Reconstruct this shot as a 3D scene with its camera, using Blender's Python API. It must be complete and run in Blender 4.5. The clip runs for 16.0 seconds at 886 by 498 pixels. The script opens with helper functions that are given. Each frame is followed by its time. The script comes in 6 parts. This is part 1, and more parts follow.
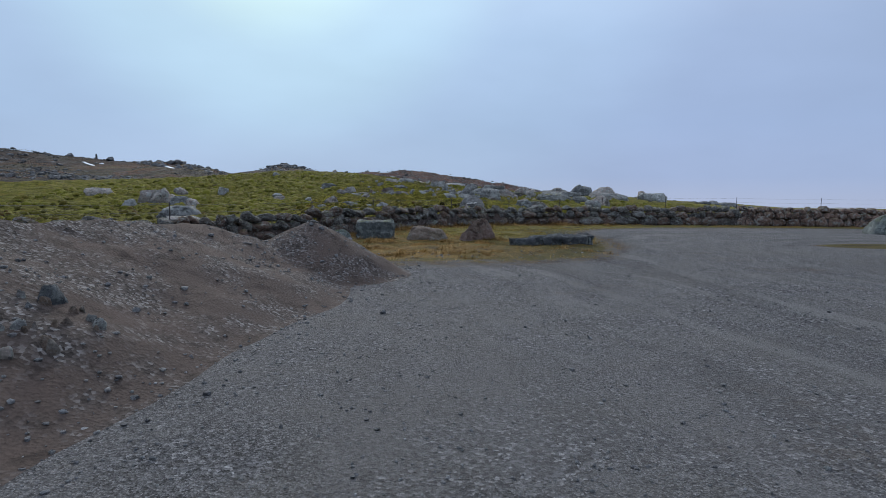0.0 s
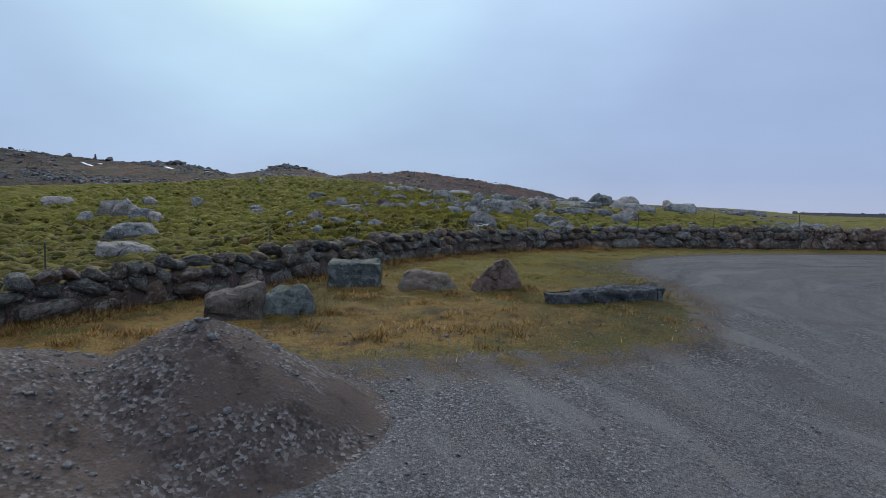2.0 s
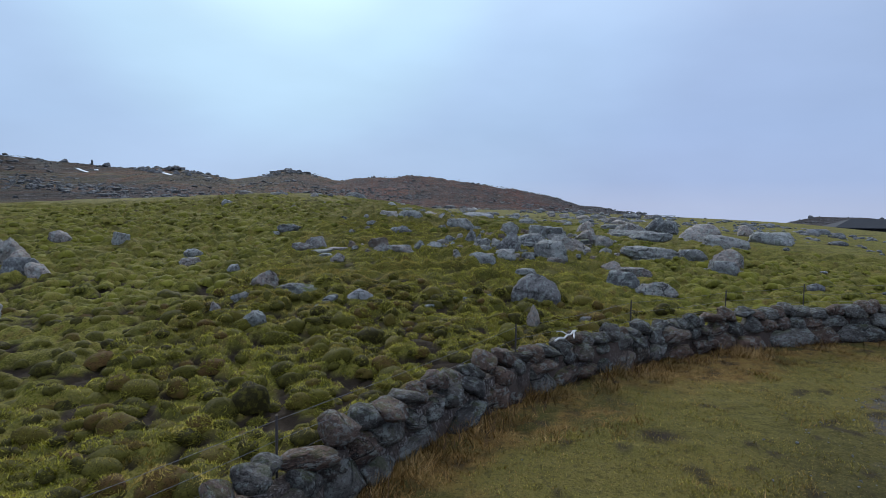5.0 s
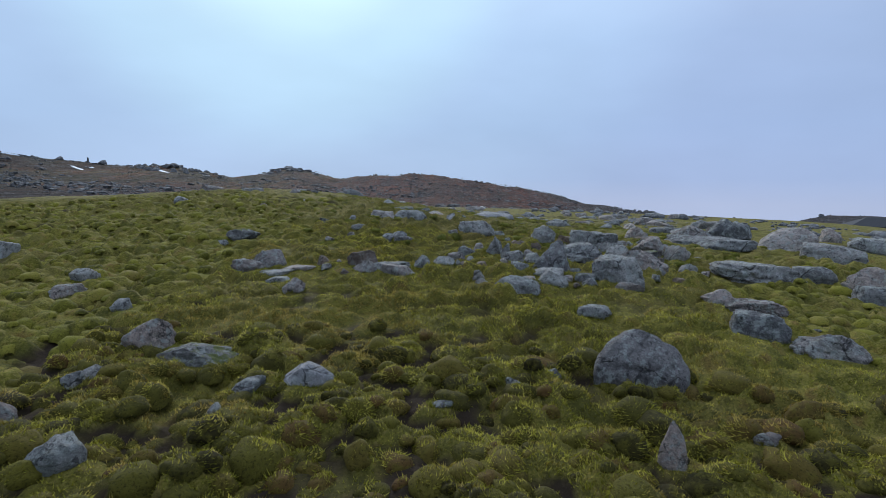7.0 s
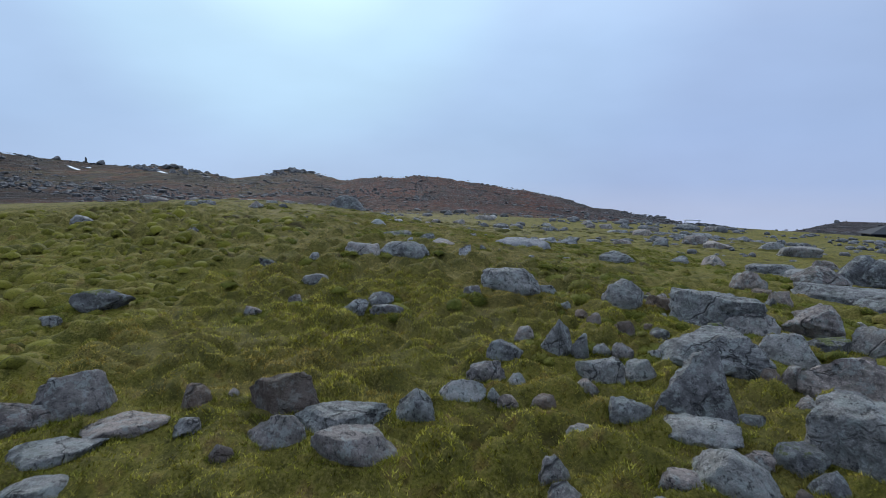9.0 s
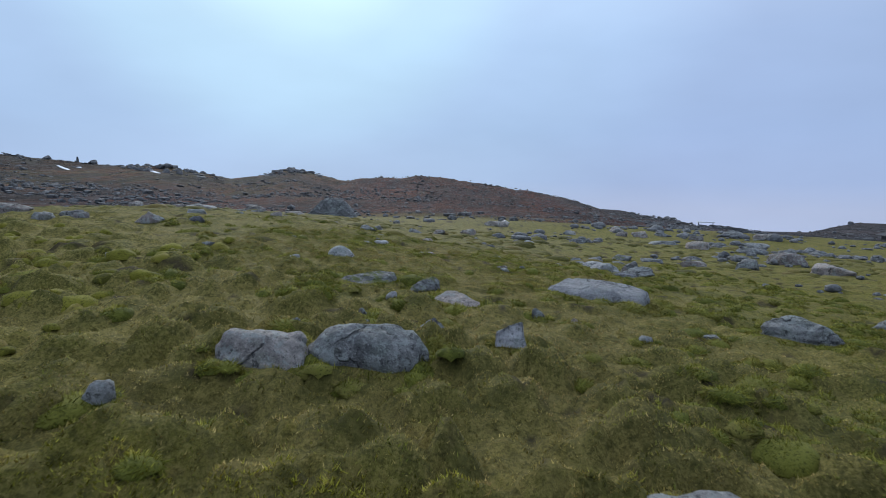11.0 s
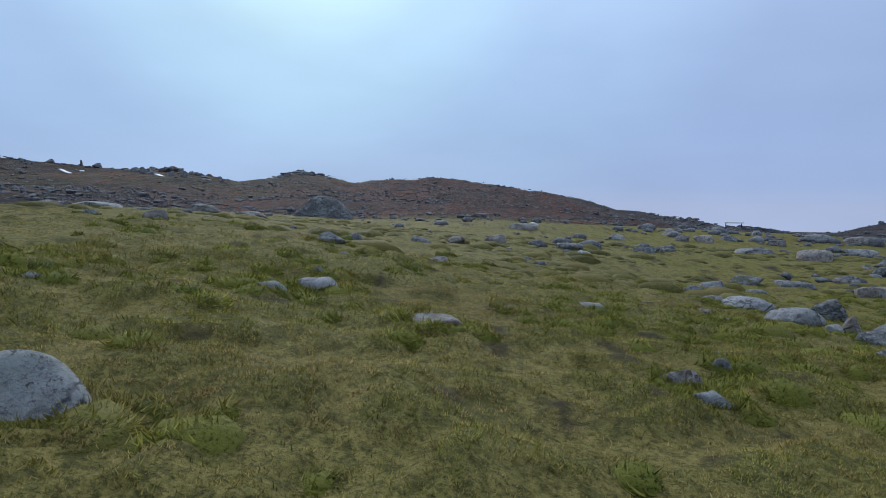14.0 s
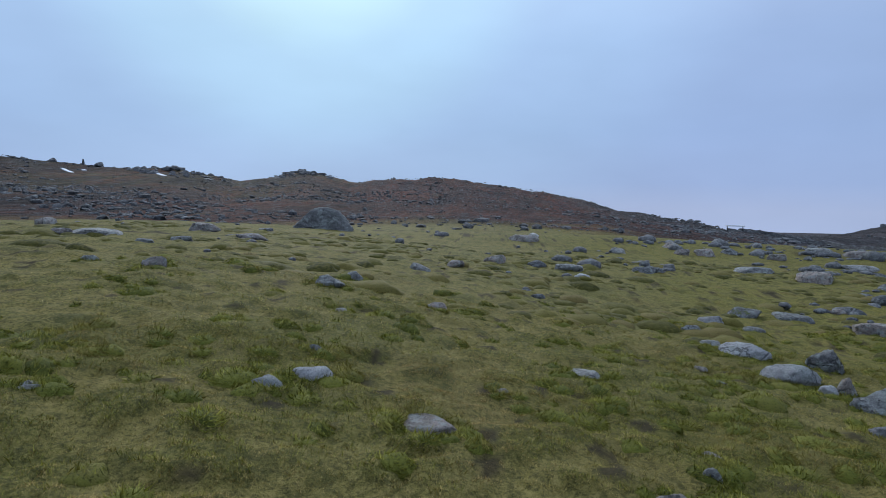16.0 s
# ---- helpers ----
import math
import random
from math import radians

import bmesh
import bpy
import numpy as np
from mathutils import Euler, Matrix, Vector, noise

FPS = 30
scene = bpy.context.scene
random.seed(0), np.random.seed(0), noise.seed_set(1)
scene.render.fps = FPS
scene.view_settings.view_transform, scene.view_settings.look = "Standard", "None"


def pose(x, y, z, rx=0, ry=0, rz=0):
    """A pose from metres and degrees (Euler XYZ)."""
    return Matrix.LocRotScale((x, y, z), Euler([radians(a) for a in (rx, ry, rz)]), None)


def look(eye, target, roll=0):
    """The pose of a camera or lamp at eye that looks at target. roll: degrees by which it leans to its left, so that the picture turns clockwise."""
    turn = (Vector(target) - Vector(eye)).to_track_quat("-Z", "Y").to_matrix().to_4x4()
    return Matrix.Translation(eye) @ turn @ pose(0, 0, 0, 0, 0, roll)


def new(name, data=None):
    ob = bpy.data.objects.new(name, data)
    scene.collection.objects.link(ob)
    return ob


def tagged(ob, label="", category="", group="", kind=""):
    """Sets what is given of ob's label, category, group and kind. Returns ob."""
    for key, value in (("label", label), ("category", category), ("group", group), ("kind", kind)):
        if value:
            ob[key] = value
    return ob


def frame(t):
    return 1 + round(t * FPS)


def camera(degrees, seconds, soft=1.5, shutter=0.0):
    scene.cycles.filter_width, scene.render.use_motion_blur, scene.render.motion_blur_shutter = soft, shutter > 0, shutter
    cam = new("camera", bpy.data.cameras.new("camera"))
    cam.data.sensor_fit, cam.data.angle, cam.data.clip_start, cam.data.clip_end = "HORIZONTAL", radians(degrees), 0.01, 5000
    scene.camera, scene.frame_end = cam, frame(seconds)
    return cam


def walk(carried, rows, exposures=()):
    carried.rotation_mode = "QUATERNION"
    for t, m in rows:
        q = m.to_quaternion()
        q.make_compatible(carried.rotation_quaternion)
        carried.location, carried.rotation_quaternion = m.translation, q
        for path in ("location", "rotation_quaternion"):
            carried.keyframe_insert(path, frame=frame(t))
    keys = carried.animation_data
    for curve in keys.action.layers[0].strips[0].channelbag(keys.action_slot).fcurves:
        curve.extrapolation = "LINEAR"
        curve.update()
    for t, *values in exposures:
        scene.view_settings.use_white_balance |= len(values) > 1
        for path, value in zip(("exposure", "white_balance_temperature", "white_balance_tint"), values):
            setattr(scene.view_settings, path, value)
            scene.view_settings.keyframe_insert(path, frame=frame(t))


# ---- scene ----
cam = camera(72.8, 16.0, soft=0.55, shutter=0.1)
PATH = [
    (0, (0.01, -0.129, 4.53), (0.005, 1.865, 4.365), 0.8),
    (0.5, (0.04, 1.077, 4.57), (0.03, 3.07, 4.406), 0.8),
    (1, (0.021, 2.499, 4.815), (0.011, 4.492, 4.652), 0.8),
    (1.5, (-0.022, 4.127, 5.087), (-0.036, 6.121, 4.925), 0.9),
    (2, (-0.098, 5.861, 5.33), (-0.112, 7.854, 5.167), 1.0),
    (2.5, (-0.185, 7.73, 5.668), (-0.201, 9.723, 5.505), 0.9),
    (3, (-0.3, 9.693, 6.114), (-0.32, 11.687, 5.953), 0.9),
    (3.5, (-0.444, 11.694, 6.344), (-0.465, 13.687, 6.185), 0.9),
    (4, (-0.626, 13.826, 6.638), (-0.65, 15.819, 6.478), 0.9),
    (4.2, (-0.719, 14.711, 6.807), (-0.744, 16.704, 6.649), 0.9),
    (6.3, (-1.276, 23.449, 6.995), (-1.315, 25.443, 6.844), 0.8),
    (6.5, (-1.341, 24.365, 6.987), (-1.379, 26.358, 6.832), 0.9),
    (7, (-1.47, 26.753, 6.9), (-1.508, 28.747, 6.742), 0.8),
    (7.5, (-1.564, 29.178, 6.992), (-1.606, 31.172, 6.838), 0.8),
    (8, (-1.649, 31.719, 7.233), (-1.697, 33.713, 7.08), 0.9),
    (8.5, (-1.743, 34.372, 7.489), (-1.795, 36.366, 7.336), 1.0),
    (9, (-1.894, 37.03, 7.765), (-1.948, 39.024, 7.613), 1.2),
    (9.2, (-1.95, 38.118, 7.862), (-2.005, 40.112, 7.71), 1.1),
    (11.3, (-2.561, 50.954, 8.152), (-2.623, 52.947, 8.001), 1.2),
    (11.5, (-2.614, 52.23, 8.093), (-2.679, 54.223, 7.94), 1.1),
    (12, (-2.778, 55.608, 7.857), (-2.85, 57.601, 7.707), 1.1),
    (12.5, (-2.957, 59.224, 7.692), (-3.031, 61.217, 7.545), 0.8),
    (13, (-3.135, 61.209, 7.719), (-3.213, 63.203, 7.578), 0.8),
    (13.5, (-3.219, 61.589, 7.801), (-3.32, 63.581, 7.657), 0.8),
    (14, (-3.198, 61.795, 7.802), (-3.3, 63.787, 7.658), 0.8),
    (14.5, (-3.148, 61.871, 7.997), (-3.253, 63.863, 7.853), 0.9),
    (15, (-3.112, 61.902, 8.267), (-3.218, 63.894, 8.122), 0.9),
    (15.5, (-3.113, 61.871, 8.623), (-3.219, 63.862, 8.474), 1.1),
    (16, (-3.134, 61.834, 8.997), (-3.24, 63.826, 8.849), 1.1),
]
walk(cam, [(t, look(eye, target, roll)) for t, eye, target, roll in PATH],
     exposures=[(0.0, -0.07, 6650, 10), (2.4, -0.05, 6600, 10), (3.0, 0.04, 6550, 10), (9.0, 0.02, 6450, 10), (12.4, 0.02, 6400, 10), (14.0, -0.09, 6220, 10), (16.0, -0.11, 6150, 10)])

# ---- world: a bright, thinly lit overcast, glowing where the sun stands behind the cloud ----
SUN_BEARING, SUN_ELEVATION = -16.0, 25.0   # degrees from +y to the right; above the horizon
sun_way = Vector((math.sin(radians(SUN_BEARING)) * math.cos(radians(SUN_ELEVATION)),
                  math.cos(radians(SUN_BEARING)) * math.cos(radians(SUN_ELEVATION)),
                  math.sin(radians(SUN_ELEVATION))))


def make_world():
    world = bpy.data.worlds.new("overcast")
    world.use_nodes = True
    scene.world = world
    nt = world.node_tree
    nt.nodes.clear()
    n, l = nt.nodes.new, nt.links.new
    geo = n("ShaderNodeTexCoord")
    sky = n("ShaderNodeTexSky")
    sky.sky_type, sky.sun_disc = "NISHITA", False
    sky.sun_elevation, sky.sun_rotation = radians(SUN_ELEVATION), radians(SUN_BEARING)
    sky.air_density, sky.dust_density = 1.0, 3.0
    # height above the horizon
    sep = n("ShaderNodeSeparateXYZ")
    l(geo.outputs["Generated"], sep.inputs[0])
    up = n("ShaderNodeValToRGB")
    l(sep.outputs["Z"], up.inputs[0])
    e = up.color_ramp.elements
    e[0].position, e[0].color = 0.0, (0.43, 0.51, 0.72, 1)
    e[1].position, e[1].color = 1.0, (0.88, 1.02, 1.28, 1)
    for p, c in ((0.04, (0.365, 0.475, 0.725)), (0.12, (0.35, 0.475, 0.738)), (0.25, (0.385, 0.52, 0.79)), (0.6, (0.68, 0.82, 1.07))):
        k = e.new(p)
        k.color = (*c, 1)
    # the glow round the hidden sun
    dot = n("ShaderNodeVectorMath")
    dot.operation = "DOT_PRODUCT"
    dot.inputs[1].default_value = sun_way
    l(geo.outputs["Generated"], dot.inputs[0])
    glow = n("ShaderNodeValToRGB")
    glow.color_ramp.interpolation = "EASE"
    l(dot.outputs["Value"], glow.inputs[0])
    g = glow.color_ramp.elements
    g[0].position, g[0].color = 0.76, (0, 0, 0, 1)
    g[1].position, g[1].color = 1.0, (0.26, 0.42, 0.22, 1)
    for p, c in ((0.92, (0.045, 0.085, 0.08)), (0.975, (0.11, 0.21, 0.16))):
        k = g.new(p)
        k.color = (*c, 1)
    # slow cloud texture
    mp = n("ShaderNodeMapping")
    mp.inputs["Scale"].default_value = (1.0, 1.0, 2.6)
    l(geo.outputs["Generated"], mp.inputs[0])
    cloud = n("ShaderNodeTexNoise")
    cloud.inputs["Scale"].default_value, cloud.inputs["Detail"].default_value, cloud.inputs["Roughness"].default_value = 2.3, 4.0, 0.5
    l(mp.outputs[0], cloud.inputs["Vector"])
    cl = n("ShaderNodeMapRange")
    cl.inputs["From Min"].default_value, cl.inputs["From Max"].default_value = 0.3, 0.7
    cl.inputs["To Min"].default_value, cl.inputs["To Max"].default_value = 0.925, 1.075
    l(cloud.outputs["Fac"], cl.inputs[0])
    add = n("ShaderNodeMix")
    add.data_type, add.blend_type = "RGBA", "ADD"
    add.inputs[0].default_value = 1.0
    l(up.outputs[0], add.inputs[6])
    l(glow.outputs[0], add.inputs[7])
    mul = n("ShaderNodeVectorMath")
    mul.operation = "SCALE"
    l(add.outputs[2], mul.inputs[0])
    l(cl.outputs[0], mul.inputs["Scale"])
    bg1, bg2, both = n("ShaderNodeBackground"), n("ShaderNodeBackground"), n("ShaderNodeAddShader")
    l(mul.outputs[0], bg1.inputs["Color"])
    bg1.inputs["Strength"].default_value = 1.0
    l(sky.outputs[0], bg2.inputs["Color"])
    bg2.inputs["Strength"].default_value = 0.001
    l(bg1.outputs[0], both.inputs[0])
    l(bg2.outputs[0], both.inputs[1])
    out = n("ShaderNodeOutputWorld")
    l(both.outputs[0], out.inputs["Surface"])


make_world()
lamp = bpy.data.lights.new("sun", "SUN")
lamp.energy, lamp.angle, lamp.color = 1.9, radians(15), (1.0, 0.97, 0.92)
sun = new("sun", lamp)
sun.matrix_world = look(sun_way * 100, (0, 0, 0))

# ---- materials ----
class Nodes:
    """A small writer of node materials."""

    def __init__(self, name, rough=0.85, spec=0.3):
        self.m = bpy.data.materials.new(name)
        self.m.use_nodes = True
        self.t = self.m.node_tree
        self.b = self.t.nodes["Principled BSDF"]
        self.b.inputs["Roughness"].default_value = rough
        self.b.inputs["Specular IOR Level"].default_value = spec
        self.co = self.t.nodes.new("ShaderNodeTexCoord").outputs["Object"]

    def n(self, kind):
        return self.t.nodes.new(kind)

    def l(self, a, b):
        self.t.links.new(a, b)

    def noise(self, scale, detail=4.0, rough=0.55, co=None, stretch=None):
        co = co or self.co
        if stretch:
            mp = self.n("ShaderNodeMapping")
            mp.inputs["Scale"].default_value = stretch
            self.l(co, mp.inputs[0])
            co = mp.outputs[0]
        x = self.n("ShaderNodeTexNoise")
        x.inputs["Scale"].default_value, x.inputs["Detail"].default_value, x.inputs["Roughness"].default_value = scale, detail, rough
        self.l(co, x.inputs["Vector"])
        return x.outputs["Fac"]

    def cells(self, scale, out="Distance", feature="F1", co=None):
        x = self.n("ShaderNodeTexVoronoi")
        x.feature = feature
        x.inputs["Scale"].default_value = scale
        self.l(co or self.co, x.inputs["Vector"])
        return x.outputs[out]

    def ramp(self, fac, stops):
        x = self.n("ShaderNodeValToRGB")
        e = x.color_ramp.elements
        for i, (p, c) in enumerate(stops):
            k = e[i] if i < 2 else e.new(p)
            k.position = p
            k.color = (*c, 1) if len(c) == 3 else (c[0], c[0], c[0], 1)
        self.l(fac, x.inputs[0])
        return x.outputs[0]

    def span(self, fac, lo, hi, a=0.0, b=1.0):
        x = self.n("ShaderNodeMapRange")
        x.interpolation_type = "SMOOTHSTEP"
        for k, v in zip(("From Min", "From Max", "To Min", "To Max"), (lo, hi, a, b)):
            x.inputs[k].default_value = v
        self.l(fac, x.inputs[0])
        return x.outputs[0]

    def mix(self, fac, a, b, kind="MIX"):
        x = self.n("ShaderNodeMix")
        x.data_type, x.blend_type = "RGBA", kind
        for v, i in ((fac, 0), (a, 6), (b, 7)):
            if isinstance(v, float):
                x.inputs[i].default_value = v
            elif isinstance(v, tuple):
                x.inputs[i].default_value = (*v, 1)
            else:
                self.l(v, x.inputs[i])
        return x.outputs[2]

    def math(self, op, a, b=None):
        x = self.n("ShaderNodeMath")
        x.operation = op
        for i, v in enumerate((a, b)):
            if v is None:
                continue
            if isinstance(v, (int, float)):
                x.inputs[i].default_value = v
            else:
                self.l(v, x.inputs[i])
        return x.outputs[0]

    def attr(self, name):
        x = self.n("ShaderNodeAttribute")
        x.attribute_name = name
        return x.outputs["Fac"]

    def random(self):
        return self.n("ShaderNodeObjectInfo").outputs["Random"]

    def island(self):
        return self.n("ShaderNodeNewGeometry").outputs["Random Per Island"]

    def shifted(self, fac, reach=40.0):
        """Object coordinates moved by a random amount, so that no two things share a pattern."""
        x = self.n("ShaderNodeVectorMath")
        x.operation = "ADD"
        s = self.math("MULTIPLY", fac, reach)
        self.l(self.co, x.inputs[0])
        self.l(s, x.inputs[1])
        self.co = x.outputs[0]

    def bump(self, height, strength=0.5, distance=0.02, after=None):
        x = self.n("ShaderNodeBump")
        x.inputs["Strength"].default_value, x.inputs["Distance"].default_value = strength, distance
        self.l(height, x.inputs["Height"])
        if after:
            self.l(after, x.inputs["Normal"])
        return x.outputs[0]

    def done(self, color, normal=None, rough=None):
        self.l(color, self.b.inputs["Base Color"]) if not isinstance(color, tuple) else None
        if isinstance(color, tuple):
            self.b.inputs["Base Color"].default_value = (*color, 1)
        if normal:
            self.l(normal, self.b.inputs["Normal"])
        if rough:
            self.l(rough, self.b.inputs["Roughness"])
        return self.m


def rock_material(name, dark, mid, light, lichen=0.5, moss=0.0, per="random", grain=1.0, brown=0.0):
    k = Nodes(name, 0.85, 0.3)
    r = k.random() if per == "random" else k.island()
    k.shifted(r)
    big, fine, speck = k.noise(1.3 * grain, 5, 0.65), k.noise(8 * grain, 7, 0.75), k.noise(30 * grain, 4, 0.7)
    deep = tuple(v * 0.42 for v in dark)
    c = k.ramp(big, ((0.30, dark), (0.5, mid), (0.70, light)))
    c = k.mix(k.span(k.noise(2.1 * grain, 3, 0.6), 0.5, 0.66, 0.0, 0.5), c, (mid[0] * 0.86, mid[1] * 1.0, mid[2] * 0.88))
    c = k.mix(k.span(fine, 0.50, 0.64, 0.0, 0.75), c, light)
    c = k.mix(k.span(fine, 0.48, 0.36, 0.0, 0.9), c, dark)
    c = k.mix(k.span(fine, 0.40, 0.28, 0.0, 0.9), c, deep)
    c = k.mix(k.span(speck, 0.54, 0.66, 0.0, 0.7), c, dark)
    c = k.mix(k.span(speck, 0.42, 0.32, 0.0, 0.6), c, tuple(min(v * 1.25, 0.6) for v in light))
    tone = k.ramp(r, ((0.0, (0.62, 0.62, 0.65)), (0.3, (0.85, 0.84, 0.83)), (0.55, (1.0, 1.0, 1.0)), (0.8, (1.1, 1.05, 1.0)), (1.0, (1.35, 1.35, 1.35))))
    c = k.mix(1.0, c, tone, "MULTIPLY")
    if brown:
        odd = k.math("FRACT", k.math("MULTIPLY", r, 7.31))
        c = k.mix(k.span(odd, 0.35, 0.75, 0.0, brown), c, k.mix(1.0, c, (1.35, 0.86, 0.66), "MULTIPLY"))
    # crust lichen in blots of its own, pale and black
    blot = k.noise(4.5 * grain, 5, 0.75)
    c = k.mix(k.span(blot, 0.51, 0.58, 0.0, lichen), c, (0.33, 0.365, 0.345))
    blot2 = k.noise(7 * grain, 4, 0.75, stretch=(1.3, 0.8, 1.0))
    c = k.mix(k.span(blot2, 0.58, 0.64, 0.0, min(lichen * 1.3, 0.85)), c, (0.035, 0.035, 0.036))
    # cracks
    bent = k.n("ShaderNodeVectorMath")
    bent.operation = "ADD"
    k.l(k.co, bent.inputs[0])
    k.l(k.math("MULTIPLY", k.noise(1.7 * grain, 4, 0.6), 1.2), bent.inputs[1])
    crack = k.math("MULTIPLY", k.span(k.cells(0.9 * grain, "Distance", "DISTANCE_TO_EDGE", bent.outputs[0]), 0.0, 0.03, 1.0, 0.0), k.span(k.noise(1.1 * grain, 2, 0.5), 0.42, 0.58))
    c = k.mix(k.math("MULTIPLY", crack, 0.85), c, deep)
    if moss:
        up = k.n("ShaderNodeNewGeometry")
        sep = k.n("ShaderNodeSeparateXYZ")
        k.l(up.outputs["Normal"], sep.inputs[0])
        m = k.math("MULTIPLY", k.span(sep.outputs["Z"], 0.3, 0.8), k.span(k.noise(3.0, 5, 0.7), 0.5, 0.58))
        c = k.mix(k.math("MULTIPLY", m, moss), c, k.mix(speck, (0.05, 0.07, 0.014), (0.14, 0.16, 0.035)))
    h = k.math("SUBTRACT", k.math("ADD", fine, k.math("MULTIPLY", speck, 0.35)), k.math("MULTIPLY", crack, 0.6))
    nrm = k.bump(h, 1.0, 0.11 / grain)
    return k.done(c, nrm)


def ground_material():
    k = Nodes("ground", 0.95, 0.12)
    co = k.co
    lot, verge, far, soil_and_shade = k.attr("lot"), k.attr("verge"), k.attr("far"), k.attr("soil_and_shade")
    # meadow: moss cushions and short grass
    a, b, c0, fine = k.noise(0.35, 4, 0.6), k.noise(2.2, 5, 0.6), k.noise(9.0, 4, 0.65), k.noise(60.0, 3, 0.7)
    mossy = k.ramp(b, ((0.25, (0.045, 0.038, 0.008)), (0.40, (0.100, 0.096, 0.013)), (0.55, (0.165, 0.152, 0.020)), (0.68, (0.165, 0.105, 0.030))))
    lush = k.ramp(c0, ((0.3, (0.036, 0.044, 0.008)), (0.6, (0.085, 0.094, 0.015)), (0.8, (0.135, 0.135, 0.028))))
    turf = k.ramp(c0, ((0.28, (0.056, 0.048, 0.013)), (0.5, (0.168, 0.142, 0.038)), (0.72, (0.290, 0.228, 0.080))))
    turf = k.mix(k.math("MULTIPLY", k.attr("lush"), 0.75), turf, lush)
    where = k.n("ShaderNodeSeparateXYZ")
    k.l(co, where.inputs[0])
    turf = k.mix(k.span(k.math("ADD", k.math("ADD", where.outputs["Y"], k.math("MULTIPLY", where.outputs["X"], 0.5)), k.math("MULTIPLY", a, 14.0)), 52.0, 64.0), mossy, turf)
    turf = k.mix(k.span(where.outputs["X"], 1.5, 9.0, 0.0, 0.7), turf, mossy)
    turf = k.mix(k.span(a, 0.5, 0.68, 0.0, 0.6), turf, k.mix(c0, (0.075, 0.062, 0.014), (0.150, 0.115, 0.035)))
    turf = k.mix(k.span(fine, 0.4, 0.75, 0.0, 0.5), turf, (0.155, 0.140, 0.040))
    turf = k.mix(k.span(fine, 0.5, 0.3, 0.0, 0.6), turf, (0.018, 0.018, 0.005))
    g8, g25 = k.noise(8.0, 3, 0.6), k.noise(26.0, 3, 0.65)
    turf = k.mix(k.span(g25, 0.51, 0.64, 0.0, 0.65), turf, (0.235, 0.195, 0.065))
    turf = k.mix(k.span(g25, 0.48, 0.34, 0.0, 0.6), turf, (0.022, 0.022, 0.007))
    turf = k.mix(k.span(g8, 0.47, 0.34, 0.0, 0.5), turf, (0.030, 0.032, 0.008))
    # straw-coloured verge by the lot
    straw = k.ramp(b, ((0.3, (0.055, 0.038, 0.013)), (0.45, (0.150, 0.085, 0.023)), (0.56, (0.200, 0.122, 0.034)), (0.7, (0.090, 0.076, 0.018))))
    straw = k.mix(k.span(k.noise(0.45, 4, 0.65), 0.48, 0.58, 0.0, 0.75), straw, k.mix(c0, (0.026, 0.030, 0.007), (0.085, 0.085, 0.018)))
    straw = k.mix(k.attr("green"), straw, k.mix(c0, (0.060, 0.056, 0.012), (0.165, 0.140, 0.030)))
    straw = k.mix(k.math("MULTIPLY", k.attr("damp"), 0.8), straw, k.mix(c0, (0.018, 0.018, 0.006), (0.075, 0.066, 0.018)))
    straw = k.mix(k.span(g25, 0.52, 0.68, 0.0, 0.55), straw, (0.20, 0.150, 0.060))
    straw = k.mix(k.span(g25, 0.48, 0.34, 0.0, 0.6), straw, (0.026, 0.020, 0.009))
    straw = k.mix(k.span(g8, 0.47, 0.36, 0.0, 0.5), straw, (0.030, 0.026, 0.009))
    # gravel
    g1, g2 = k.noise(0.5, 4, 0.6), k.cells(42.0, "Color")
    g3 = k.cells(95.0, "Color")
    stone = k.n("ShaderNodeSeparateColor")
    k.l(g2, stone.inputs[0])
    stone3 = k.n("ShaderNodeSeparateColor")
    k.l(g3, stone3.inputs[0])
    grit = k.ramp(stone.outputs[0], ((0.0, (0.020, 0.020, 0.021)), (0.55, (0.095, 0.096, 0.10)), (0.88, (0.20, 0.20, 0.21)), (1.0, (0.46, 0.46, 0.46))))
    grit2 = k.ramp(stone3.outputs[0], ((0.0, (0.018, 0.018, 0.018)), (0.65, (0.115, 0.113, 0.113)), (1.0, (0.36, 0.36, 0.36))))
    grit = k.mix(k.span(k.noise(0.8, 3, 0.6), 0.4, 0.6, 0.1, 0.75), grit, grit2)
    grit = k.mix(k.span(g1, 0.42, 0.62, 0.0, 0.5), grit, k.mix(fine, (0.075, 0.070, 0.062), (0.155, 0.145, 0.13)))
    ruts = k.noise(1.1, 3, 0.6, stretch=(1.6, 0.16, 1.0))
    grit = k.mix(k.span(ruts, 0.5, 0.64, 0.0, 0.35), grit, (0.155, 0.15, 0.148))
    grit = k.mix(k.span(g25, 0.50, 0.66, 0.0, 0.4), grit, (0.17, 0.17, 0.172))
    grit = k.mix(k.span(g25, 0.48, 0.36, 0.0, 0.5), grit, (0.035, 0.035, 0.036))
    bend = k.n("ShaderNodeVectorMath")
    bend.operation = "DISTANCE"
    flat = k.n("ShaderNodeVectorMath")
    flat.operation = "MULTIPLY"
    flat.inputs[1].default_value = (1.0, 1.0, 0.0)
    k.l(co, flat.inputs[0])
    k.l(flat.outputs[0], bend.inputs[0])
    bend.inputs[1].default_value = (17.0, 14.0, 0.0)
    lane = k.n("ShaderNodeCombineXYZ")
